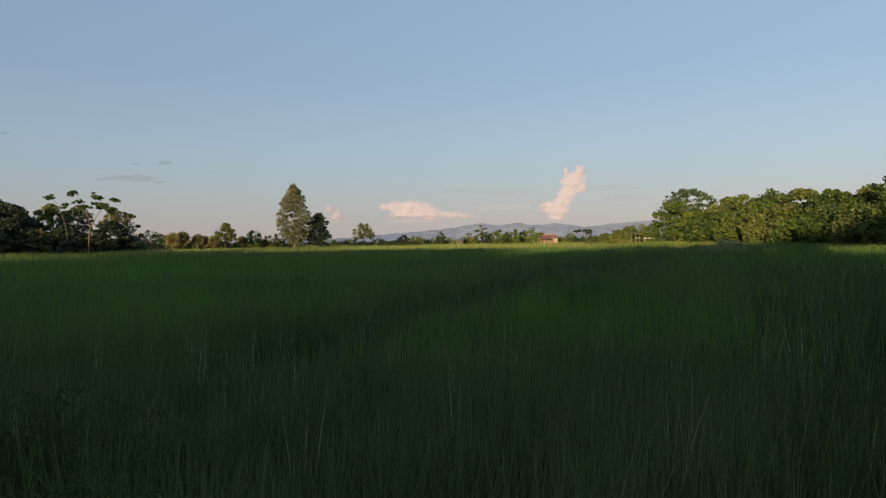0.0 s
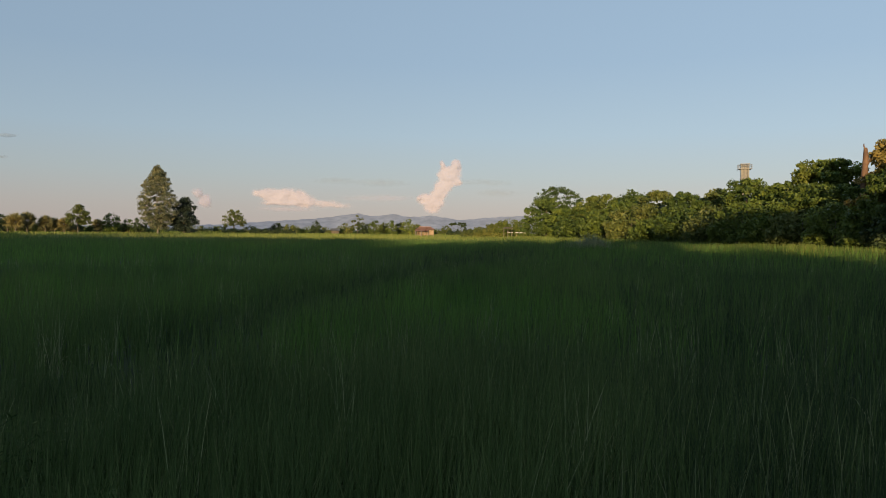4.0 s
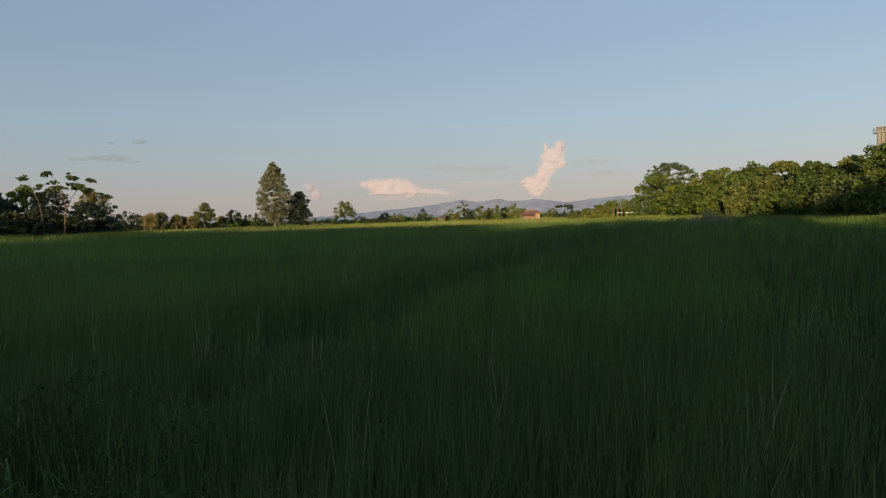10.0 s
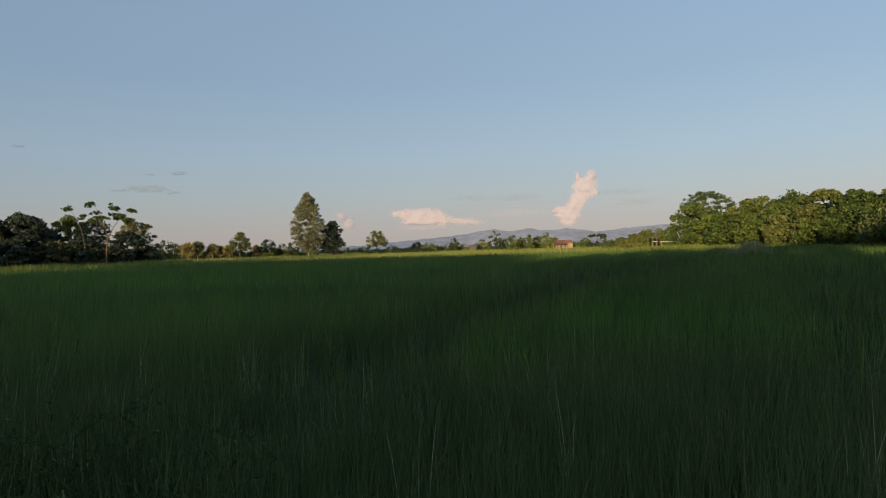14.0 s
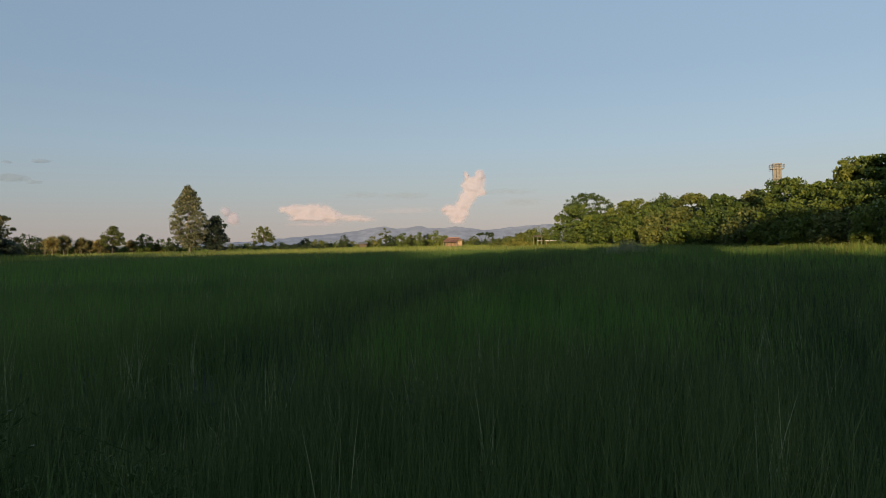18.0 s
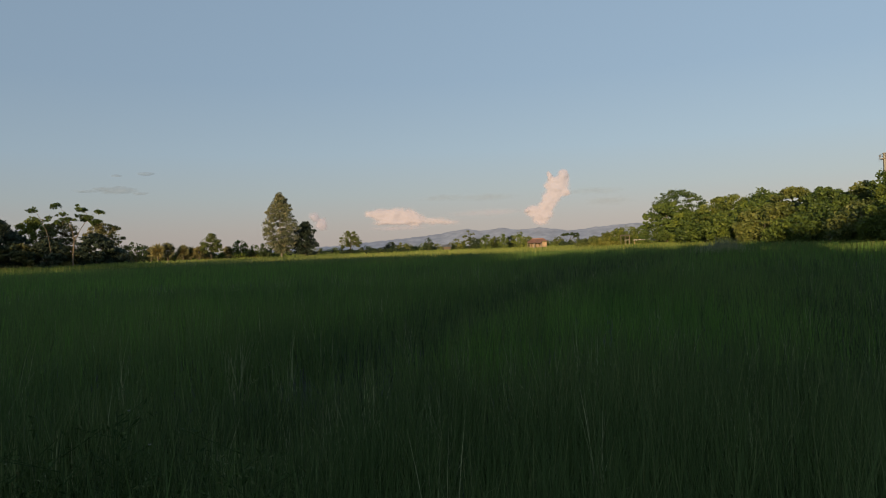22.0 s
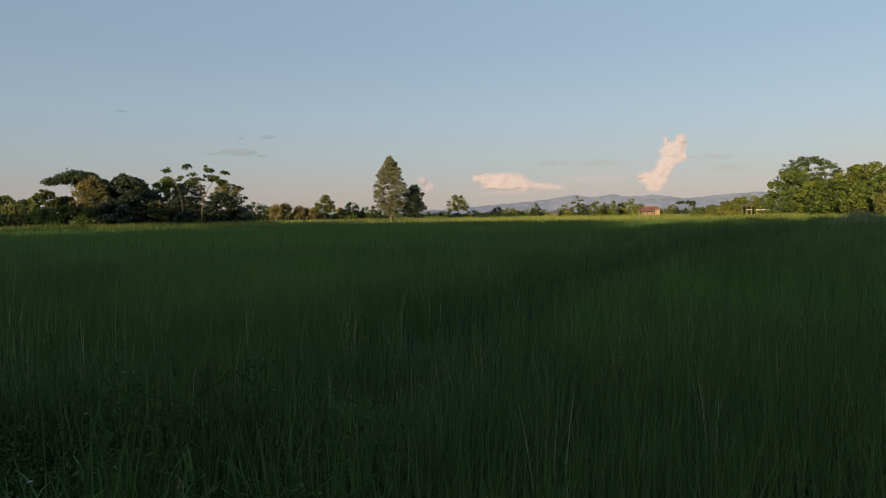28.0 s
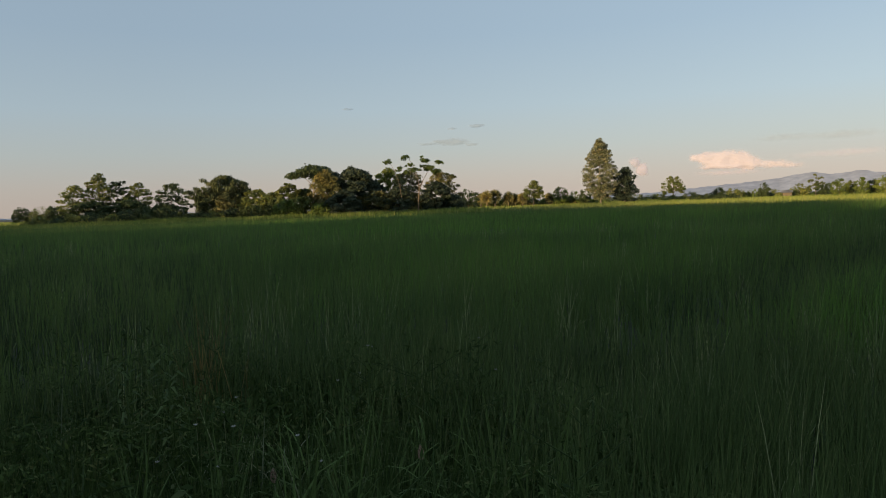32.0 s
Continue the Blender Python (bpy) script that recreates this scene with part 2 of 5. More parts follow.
def mesh_np(name, verts, faces):
    """A mesh from arrays: verts (n, 3), faces (m, 3 or 4)."""
    me = bpy.data.meshes.new(name)
    verts, faces = np.ascontiguousarray(verts, np.float32), np.ascontiguousarray(faces, np.int32)
    m, k = faces.shape
    me.vertices.add(len(verts))
    me.vertices.foreach_set("co", verts.ravel())
    me.loops.add(m * k)
    me.loops.foreach_set("vertex_index", faces.ravel())
    me.polygons.add(m)
    me.polygons.foreach_set("loop_start", np.arange(0, m * k, k, dtype=np.int32))
    me.update(calc_edges=True)
    return me


def part(name, data, mat, parent=None, label=""):
    """Links a bmesh or mesh as one object, under its thing if one is given."""
    if isinstance(data, bmesh.types.BMesh):
        me = bpy.data.meshes.new(name)
        data.to_mesh(me)
        data.free()
    else:
        me = data
    if mat:
        me.materials.append(mat)
    ob = new(name, me)
    ob.parent = parent
    return tagged(ob, label)


def thing(name, place, label, category, group="", turn=0.0):
    ob = new(name)
    ob.matrix_basis = pose(*place, 0, 0, turn)
    return tagged(ob, label, category, group)


def terrain(x, y):
    """Height of the ground: flat paddies, a low rise under the wood on the right and small unevenness far off."""
    x, y = np.asarray(x, float), np.asarray(y, float)
    rise = 0.75 / (1 + np.exp(-(x - 30.0) / 3.0)) * (1 / (1 + np.exp((y - 140) / 20.0)))
    return rise


def tube(bm, pts, radii, sides=8):
    """A tapered limb along pts."""
    rings = []
    for i, p in enumerate(pts):
        p = Vector(p)
        d = (Vector(pts[min(i + 1, len(pts) - 1)]) - Vector(pts[max(i - 1, 0)])).normalized()
        a = d.orthogonal().normalized()
        c = d.cross(a)
        rings.append([bm.verts.new(p + (a * math.cos(k * math.tau / sides) + c * math.sin(k * math.tau / sides)) * radii[i])
                      for k in range(sides)])
    for r0, r1 in zip(rings, rings[1:]):
        for k in range(sides):
            f = bm.faces.new((r0[k], r0[(k + 1) % sides], r1[(k + 1) % sides], r1[k]))
            f.smooth = True
    bm.faces.new(rings[-1])
    return bm


def box(bm, lo, hi, bevel=0.0):
    """A box from corner lo to corner hi, its edges slightly broken."""
    b = bmesh.ops.create_cube(bm, size=1.0)["verts"]
    lo, hi = Vector(lo), Vector(hi)
    for v in b:
        v.co = Vector([(lo[i] + hi[i]) / 2 + v.co[i] * (hi[i] - lo[i]) for i in range(3)])
    if bevel:
        es = list({e for v in b for e in v.link_edges})
        bmesh.ops.bevel(bm, geom=es, offset=bevel, segments=1, affect="EDGES")
    return bm


def unit(n):
    u = rng.normal(size=(n, 3))
    return u / np.linalg.norm(u, axis=1, keepdims=True)


def leaves(centres, out, size, slim=0.5, droop=0.0):
    """Many leaves, each a folded rhomb, at centres, roughly facing along out."""
    n = len(centres)
    nor = out * 0.7 + unit(n) * 0.8
    nor /= np.linalg.norm(nor, axis=1, keepdims=True)
    a = np.cross(nor, unit(n))
    a /= np.linalg.norm(a, axis=1, keepdims=True) + 1e-9
    a[:, 2] -= droop
    b = np.cross(nor, a)
    s = size * rng.uniform(0.55, 1.35, (n, 1))
    v = np.stack([centres - a * s, centres + b * s * slim + nor * s * 0.18, centres + a * s,
                  centres - b * s * slim + nor * s * 0.18], 1)
    return v.reshape(-1, 3), np.arange(4 * n).reshape(n, 4)


def crown_mesh(lobes, clumps, per, size, slim=0.55, clump_r=0.28, droop=0.0, flat=0.75, fill=0.7, top=None, half=None):
    """A crown of clumps spread over lobes (x, y, z, rx, ry, rz): uneven outline, gaps, a looser fill between.
    top and half: the height and half width that the finished crown keeps to."""
    cs, os_ = [], []
    vol = np.array([l[3] * l[4] + l[4] * l[5] for l in lobes])
    num = np.maximum(3, (clumps * vol / vol.sum()).astype(int))
    for (x, y, z, rx, ry, rz), k in zip(lobes, num):
        mid, rad = np.array([x, y, z]), np.array([rx, ry, rz])
        u = unit(k)
        r = rng.uniform(0.3, 1.0, (k, 1)) ** 0.5
        cc = mid + u * r * rad
        cr = clump_r * (rx * ry * rz) ** (1 / 3) * rng.uniform(0.45, 1.5, (k, 1))
        for c, q in zip(cc, cr):
            m = max(6, int(per * min(2.0, (float(q[0]) / (clump_r * (rx * ry * rz) ** (1 / 3))) ** 1.6)))
            w = unit(m)
            rr = rng.uniform(0.1, 1.0, (m, 1)) ** 0.5
            cs.append(c + w * rr * q * np.array([1, 1, flat]) + rng.normal(0, 0.12, (m, 3)) * q)
            os_.append(w + np.array([0, 0, 0.3]))
        m = int(k * per * fill)
        w = unit(m)
        cs.append(mid + w * rng.uniform(0.15, 1.0, (m, 1)) ** 0.45 * rad * 0.97)
        os_.append(w)
    c, o = np.concatenate(cs), np.concatenate(os_)
    if top:
        lo, hi = np.quantile(c[:, 2], 0.01), np.quantile(c[:, 2], 0.997)
        c[:, 2] = lo + (c[:, 2] - lo) * (top - lo) / (hi - lo)
        wide = (np.quantile(c[:, 0], 0.99) - np.quantile(c[:, 0], 0.01)) / 2
        c[:, :2] *= half / wide
    return mesh_np("crown", *leaves(c, o, size, slim, droop))


def blades(xy, ground, height, width, lean, segs=3, curl=0.25, wind=(0.03, 0.02)):
    """Grass blades as tapering, bending strips. All arguments but segs, curl and wind are arrays."""
    n = len(xy)
    ang = rng.uniform(0, math.tau, n)
    face = rng.uniform(0, math.tau, n)
    dx, dy = np.cos(ang) * lean + wind[0], np.sin(ang) * lean + wind[1]
    side = np.stack([np.cos(face), np.sin(face), np.zeros(n)], 1)
    rows = []
    for k in range(segs + 1):
        s = k / segs
        bend = s * 0.45 + s * s * 0.55 + curl * s ** 3 * (lean > 0.28)
        p = np.stack([xy[:, 0] + dx * bend * height, xy[:, 1] + dy * bend * height,
                      ground + height * (s - 0.30 * s * s * lean ** 1.0 - curl * 1.4 * s ** 3 * (lean > 0.28))], 1)
        w = (width * (1.0 - 0.93 * s ** 1.6))[:, None] * 0.5
        rows += [p - side * w, p + side * w]
    v = np.stack(rows, 1).reshape(-1, 3)
    base = (np.arange(n) * 2 * (segs + 1))[:, None]
    f = [np.concatenate([base + 2 * k, base + 2 * k + 1, base + 2 * k + 3, base + 2 * k + 2], 1) for k in range(segs)]
    return v, np.concatenate(f)


def wave(x, y, scale, seed):
    """Smooth cheap variation between -1 and 1 over the field."""
    r = np.random.default_rng(seed)
    t = 0
    for i in range(5):
        a, p, k = r.uniform(0, math.tau), r.uniform(0, math.tau), scale * r.uniform(0.6, 1.7)
        t = t + np.sin((x * np.cos(a) + y * np.sin(a)) * k + p)
    return t / 3.0


# ---- ground ----
def build_ground():
    rad = np.concatenate([[0.0], np.geomspace(1.0, 4900.0, 90)])
    na = 144
    a = np.arange(na) * math.tau / na
    x, y = np.outer(rad, np.sin(a)), np.outer(rad, np.cos(a))
    z = terrain(x, y)
    v = np.stack([x, y, z], -1).reshape(-1, 3)
    i, j = np.meshgrid(np.arange(len(rad) - 1), np.arange(na), indexing="ij")
    q = np.stack([i * na + j, (i + 1) * na + j, (i + 1) * na + (j + 1) % na, i * na + (j + 1) % na], -1).reshape(-1, 4)
    return tagged(part("ground", mesh_np("ground", v, q[:, ::-1]), M_SOIL), "wet dark paddy soil under green rice", "ground", kind="structure")


build_ground()


# ---- rice ----
def sector(n, r0, r1, a0=-68.0, a1=72.0):
    r = np.sqrt(rng.uniform(r0 * r0, r1 * r1, n))
    a = np.radians(rng.uniform(a0, a1, n))
    return np.stack([r * np.sin(a) - 0.4, r * np.cos(a) + 0.2], 1)


# the low strip that crosses the field, the trodden hollow beside it and the weedy corner
TRACK = [Vector((x, y, 0)) for x, y in ((-2.45, 4.3), (-2.35, 5.0), (-2.1, 6.2), (-1.7, 8.0), (-1.0, 10.8), (-0.1, 14.0), (2.7, 21.0), (6.5, 30.0), (16.5, 53.0))]
HOLLOW = Vector((-2.0, 5.6, 0))
WEEDS = Vector((-3.7, 2.7, 0))


def beside(x, y, line):
    """Distance from a polyline, and how far along it lies from the corner."""
    best = np.full(np.shape(x), 1e9)
    for p, q in zip(line, line[1:]):
        d = q - p
        t = np.clip(((x - p.x) * d.x + (y - p.y) * d.y) / (d.x ** 2 + d.y ** 2), 0, 1)
        best = np.minimum(best, np.hypot(x - p.x - d.x * t, y - p.y - d.y * t))
    return best


def canopy(x, y):
    """Relative height of the crop: patches, a low strip across the field, a hollow of fallen leaves, the weedy corner."""
    r = np.hypot(x, y)
    h = 1 + 0.07 * wave(x, y, 0.25, 3) + 0.06 * wave(x, y, 0.65, 6) + 0.055 * wave(x, y, 1.3, 4) + 0.03 * wave(x, y, 3.1, 5)
    h -= 0.22 * np.exp(-(beside(x, y, TRACK) / (0.4 + 0.055 * r)) ** 2)
    h -= 0.45 * np.exp(-(((x - HOLLOW.x) / 0.42) ** 2 + ((y - HOLLOW.y) / 0.35) ** 2))
    dip = polar(-60, 7.4)
    h -= 0.36 * np.exp(-(((x - dip.x) / 2.6) ** 2 + ((y - dip.y) / 2.6) ** 2))
    rise = polar(20.5, 55)
    h += 0.22 * np.exp(-(((x - rise.x) / 4.5) ** 2 + ((y - rise.y) / 5.0) ** 2))
    return h.clip(0.3, 1.5)


def rice_band(name, n, r0, r1, width, height, segs, lean=0.19, spread=0.11, keep=None, least=0.02):
    if r0 < 20:
        xy = np.repeat(sector(n // 14, r0, r1), 14, 0) + rng.normal(0, 0.05 + 0.0015 * r0, (n // 14 * 14, 2))
    else:
        xy = sector(n, r0, r1)
    m = xy[:, 0] < 31.0 + wave(xy[:, 1], xy[:, 1] * 0, 0.08, 9) * 2
    m &= ((xy[:, 0] - WEEDS.x) / 2.4) ** 2 + ((xy[:, 1] - WEEDS.y) / 2.0) ** 2 > rng.uniform(0.6, 1.25, len(xy))
    if keep is not None:
        m &= keep(xy[:, 0], xy[:, 1])
    xy = xy[m]
    h = height * canopy(xy[:, 0], xy[:, 1]) * rng.normal(1.0, spread, len(xy)).clip(0.7, 1.22)
    ln = (least + np.abs(rng.normal(0, lean, len(xy)))).clip(0.02, 0.8)
    w = width * rng.uniform(0.6, 1.4, len(xy))
    return mesh_np(name, *blades(xy, terrain(xy[:, 0], xy[:, 1]), h, w, ln, segs))


def bright_patch(x, y):
    """Brighter stands past the low strip, plus a rise in brightness with distance put into colour."""
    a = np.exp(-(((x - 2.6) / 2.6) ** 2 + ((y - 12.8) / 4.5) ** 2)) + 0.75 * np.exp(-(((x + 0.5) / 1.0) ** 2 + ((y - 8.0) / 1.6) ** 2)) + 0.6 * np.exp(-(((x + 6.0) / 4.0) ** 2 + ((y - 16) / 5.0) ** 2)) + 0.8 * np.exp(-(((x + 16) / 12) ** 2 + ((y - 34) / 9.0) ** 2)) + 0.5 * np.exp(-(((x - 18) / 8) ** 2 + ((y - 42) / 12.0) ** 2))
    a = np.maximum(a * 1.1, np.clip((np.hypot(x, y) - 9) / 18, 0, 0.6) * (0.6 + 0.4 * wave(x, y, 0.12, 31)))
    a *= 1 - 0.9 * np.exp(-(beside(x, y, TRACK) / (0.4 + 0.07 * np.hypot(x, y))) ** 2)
    # Bright leaves thin out past this bearing: the dim edge is painted in.
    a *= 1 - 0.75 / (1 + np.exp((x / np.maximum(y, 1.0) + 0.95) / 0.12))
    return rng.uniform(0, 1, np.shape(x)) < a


def sedge_and_dim_sides(x, y):
    """Dark sedges along the low strip; the field's sides take that colour as painted shade."""
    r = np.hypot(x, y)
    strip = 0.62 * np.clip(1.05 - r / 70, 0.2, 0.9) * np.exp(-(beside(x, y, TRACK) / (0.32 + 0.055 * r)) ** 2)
    # Painted dimming: first the side below the wood, then the opposite side.
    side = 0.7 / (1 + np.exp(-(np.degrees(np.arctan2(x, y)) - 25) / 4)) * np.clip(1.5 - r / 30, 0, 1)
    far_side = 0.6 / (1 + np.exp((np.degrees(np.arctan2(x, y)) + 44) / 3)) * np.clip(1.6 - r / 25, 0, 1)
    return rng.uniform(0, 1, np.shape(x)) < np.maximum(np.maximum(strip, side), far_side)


def common_patch(x, y):
    return ~bright_patch(x, y) & ~sedge_and_dim_sides(x, y)


rice = thing("rice_field", (0, 0, 0), "dense green rice crop standing in a shaded paddy", "rice crop")
rice["kind"] = "stuff"
for nm, n, r0, r1, w, h, segs, lean, spread, mat in (
        ("near_rice", 62000, 1.6, 7.0, 0.0105, 0.73, 5, 0.22, 0.11, M_RICE), ("mid_rice", 120000, 7.0, 24.0, 0.015, 0.76, 3, 0.19, 0.075, M_RICE_MID),
        ("field_rice", 120000, 24.0, 75.0, 0.034, 0.73, 2, 0.19, 0.07, M_RICE_MID), ("far_rice", 60000, 75.0, 105.0, 0.065, 0.70, 1, 0.25, 0.10, M_RICE_MID),
        # From 100 m out the rice takes a brighter, yellower leaf colour.
        ("ripening_rice", 120000, 100.0, 175.0, 0.08, 0.70, 1, 0.19, 0.11, M_RICE_YELLOW)):
    part(nm, rice_band(nm, n, r0, r1, w, h, segs, lean, spread, keep=common_patch, least=0.05), mat, rice)
part("young_rice", rice_band("young_rice", 90000, 7.0, 24.0, 0.014, 0.78, 3, 0.19, 0.075, keep=bright_patch, least=0.05), M_RICE_BRIGHT, rice, "rice coloured brighter in patches and with distance")
part("young_rice", rice_band("young_rice", 120000, 24.0, 75.0, 0.034, 0.76, 2, 0.19, 0.07, keep=bright_patch, least=0.05), M_RICE_BRIGHT, rice, "rice coloured brighter in patches and with distance")
part("sedge", rice_band("sedge", 50000, 2.5, 7.0, 0.0105, 0.68, 5, keep=sedge_and_dim_sides), M_SEDGE_DIM, rice, "darker sedges along a low strip, and rice painted dim at the field sides")
part("sedge", rice_band("sedge", 110000, 7.0, 24.0, 0.016, 0.70, 3, keep=sedge_and_dim_sides), M_SEDGE_DIM, rice, "darker sedges along a low strip, and rice painted dim at the field sides")
part("sedge", rice_band("sedge", 130000, 24.0, 60.0, 0.034, 0.70, 2, keep=sedge_and_dim_sides), M_SEDGE_DIM, rice, "darker sedges along a low strip, and rice painted dim at the field sides")
part("dry_straw", rice_band("dry_straw", 1400, 1.6, 9.0, 0.007, 0.80, 4, 0.30, 0.16), M_RICE_DRY, rice, "pale dry rice leaves and ears")
part("dry_straw", rice_band("dry_straw", 3000, 9.0, 30.0, 0.0065, 0.79, 3, 0.25, 0.14), M_RICE_DRY, rice, "pale dry rice leaves and ears")


# ---- far grass and banks ----
def bank_grass():
    """Shorter, yellower grass on the rise before the wood, with some taller tufts."""
    n = 42000
    xy = np.stack([rng.uniform(26.5, 37.5, n), rng.uniform(14, 118, n)], 1)
    m = rng.uniform(0, 1, n) < 0.25 + 0.9 / (1 + np.exp(-(xy[:, 0] - 30.0 - 1.5 * wave(xy[:, 0], xy[:, 1], 0.12, 21)) / 0.8))
    xy = xy[m]
    h = 0.42 * (1 + 0.35 * wave(xy[:, 0], xy[:, 1], 0.35, 22)).clip(0.4, 2) * rng.normal(1, 0.15, len(xy)).clip(0.5, 1.5)
    v = blades(xy, terrain(xy[:, 0], xy[:, 1]), h, rng.uniform(0.02, 0.06, len(xy)), np.abs(rng.normal(0, 0.2, len(xy))).clip(0.02, 0.6), 2)
    tagged(part("bank_grass", mesh_np("bank_grass", *v), M_GRASS), "yellow-green grass on the rise before the wood", "grass", kind="stuff")


bank_grass()


def tall_tuft(bearing, dist, h, spread, n, mat, label):
    """A stand of taller grass on the rise."""
    p = polar(bearing, dist)
    xy = np.array([p.x, p.y]) + rng.normal(0, spread, (n, 2)) * np.array([1.0, 0.5])
    f = np.exp(-(((xy[:, 0] - p.x) / (1.6 * spread)) ** 2))
    v = blades(xy, terrain(xy[:, 0], xy[:, 1]), h * (0.45 + 0.6 * f) * rng.uniform(0.7, 1.1, n), rng.uniform(0.02, 0.05, n), np.abs(rng.normal(0, 0.2, n)).clip(0.02, 0.6), 3)
    tagged(part("tall_grass", mesh_np("tall_grass", *v), mat), label, "grass", "tall grass stands", kind="stuff")


tall_tuft(23.4, 58, 1.55, 1.1, 900, M_STALK, "grey-brown stand of dead grass on the field bank")
tall_tuft(39.5, 46, 0.95, 0.9, 700, M_GRASS, "yellow-green stand of tall grass before the wood")
tall_tuft(36.0, 52, 0.75, 1.5, 700, M_GRASS, "low yellow-green stand of grass before the wood")


def edge_grass():
    """Tall grass and weeds along the foot of the thicket and the far row."""
    n = 26000
    b = np.radians(rng.uniform(-64, -22, n))
    d = 103 + 10 * np.clip((np.degrees(-b) - 38) / 10, 0, 1.6) + rng.normal(0, 2.5, n)
    xy = np.stack([d * np.sin(b), d * np.cos(b)], 1)
    h = rng.uniform(0.7, 1.15, n) * (1 + 0.15 * wave(xy[:, 0], xy[:, 1], 0.3, 41))
    v = blades(xy, terrain(xy[:, 0], xy[:, 1]), h, rng.uniform(0.05, 0.12, n), np.abs(rng.normal(0, 0.2, n)).clip(0.02, 0.6), 1)
    tagged(part("edge_grass", mesh_np("edge_grass", *v), M_GRASS), "tall grass along the foot of the thicket", "grass", kind="stuff")


edge_grass()


def far_grass():
    xy = sector(90000, 165.0, 420.0, -70, 40)
    h = rng.uniform(0.35, 0.8, len(xy))
    v = blades(xy, terrain(xy[:, 0], xy[:, 1]), h, rng.uniform(0.15, 0.4, len(xy)), np.full(len(xy), 0.15), 1)
    ob = part("meadow_grass", mesh_np("meadow_grass", *v), M_GRASS)
    tagged(ob, "sunlit yellow-green grass on the far paddies", "grass", kind="stuff")


far_grass()


# ---- trees ----
def trunk_mesh(h, r, lean=(0, 0), sides=8):
    bm = bmesh.new()
    n = 6
    pts = [(lean[0] * (k / n) ** 1.5 + 0.008 * h * math.sin(k * 1.7), lean[1] * (k / n), h * k / n) for k in range(n + 1)]
    pts[0] = (pts[0][0], pts[0][1], -0.25)
    tube(bm, pts, [r * (1.25 if k == 0 else 1 - 0.6 * k / n) for k in range(n + 1)], sides)
    return bm


def limb(parent, a, b, r, mat, sag=0.0):
    a, b = Vector(a), Vector(b)
    mid = a.lerp(b, 0.5) + Vector((0, 0, sag)) + Vector(rng.normal(size=3)) * (b - a).length * 0.04
    bm = bmesh.new()
    tube(bm, [a, a.lerp(mid, 0.5), mid, mid.lerp(b, 0.5), b], [r, r * 0.85, r * 0.7, r * 0.5, r * 0.25], 6)
    return part("limb", bm, mat, parent)


def stand(bearing, dist):
    p = polar(bearing, dist)
    p.z = float(terrain(p.x, p.y))
    return p


def mat_dense(leaf):
    """Mango-like trees keep a closed crown."""
    return leaf is M_LEAF_MANGO


def tree(name, label, bearing, dist, height, width, lobes, leaf, size=0.16, clumps=60, per=80, bare=0.25, bark=None, trunk_r=None,
         group="", slim=0.55, clump_r=0.28, droop=0.0, limbs=4, depth=None, place=None, category="tree"):
    """A tree: tapered trunk, limbs and a clumped crown. lobes are in units of width, depth and height (0 to 1)."""
    t = thing(name, place or stand(bearing, dist), label, category, group, turn=-bearing)
    depth = depth or width * 0.8
    boughs = lobes is DENSE and dist < 150 and clumps >= 46
    if boughs:
        seed = int(abs(bearing) * 10) + int(height * 10)
        lobes = ragged(seed, 26 + int(clumps * 0.12), (DOME, LOOSE, BROAD)[seed % 3] if group == RW else BROAD, 0.16, 0.06, 0.35)
        clumps, clump_r = int(clumps * 1.3), 0.42
    real = [(x * width, y * depth, zz * height, rx * width, ry * depth, rz * height) for x, y, zz, rx, ry, rz in lobes]
    part("trunk", trunk_mesh(height * 0.72, trunk_r or height * 0.02, (rng.normal() * 0.02 * height, 0)), bark or M_BARK, t)
    for k in range(limbs):
        x, y, zz, rx, ry, rz = real[k % len(real)]
        limb(t, (0, 0, height * (bare + 0.12 * (k % 3))), (x + rng.normal() * rx * 0.4, y + rng.normal() * ry * 0.4, zz + rz * 0.3), height * 0.009, bark or M_BARK)
    part("crown", crown_mesh(real, clumps, per, size, slim, clump_r, droop, fill=0.8 if mat_dense(leaf) else 0.12 if lobes in (FLAT, TIERS) else 0.3 if lobes in (TALL, ROUND) else 0.26 if boughs and group == RW else 0.45, top=height, half=width / 2), leaf, t)
    return t


ROUND = [(0, 0, 0.62, 0.40, 0.45, 0.30), (-0.22, 0, 0.48, 0.26, 0.35, 0.22), (0.24, 0, 0.5, 0.25, 0.35, 0.22), (0.05, 0, 0.80, 0.24, 0.3, 0.15)]
DENSE = [(0, 0, 0.55, 0.42, 0.48, 0.38), (-0.24, 0.0, 0.36, 0.24, 0.4, 0.32), (0.24, 0, 0.38, 0.24, 0.4, 0.32), (0.0, -0.2, 0.26, 0.42, 0.3, 0.25)]
BUSH = [(0, 0, 0.45, 0.42, 0.46, 0.42), (-0.28, 0, 0.28, 0.22, 0.35, 0.27), (0.28, 0, 0.3, 0.22, 0.35, 0.27)]
FLAT = [(0.02, 0, 0.90, 0.42, 0.5, 0.07), (-0.30, 0, 0.83, 0.20, 0.4, 0.07), (0.2, 0, 0.80, 0.28, 0.4, 0.08), (0.25, 0, 0.66, 0.18, 0.3, 0.08)]
TIERS = [(0, 0, 0.93, 0.12, 0.2, 0.05), (0.15, 0, 0.80, 0.25, 0.3, 0.06), (-0.2, 0, 0.68, 0.28, 0.35, 0.07), (0.18, 0, 0.55, 0.32, 0.4, 0.08), (-0.1, 0, 0.40, 0.38, 0.4, 0.12)]
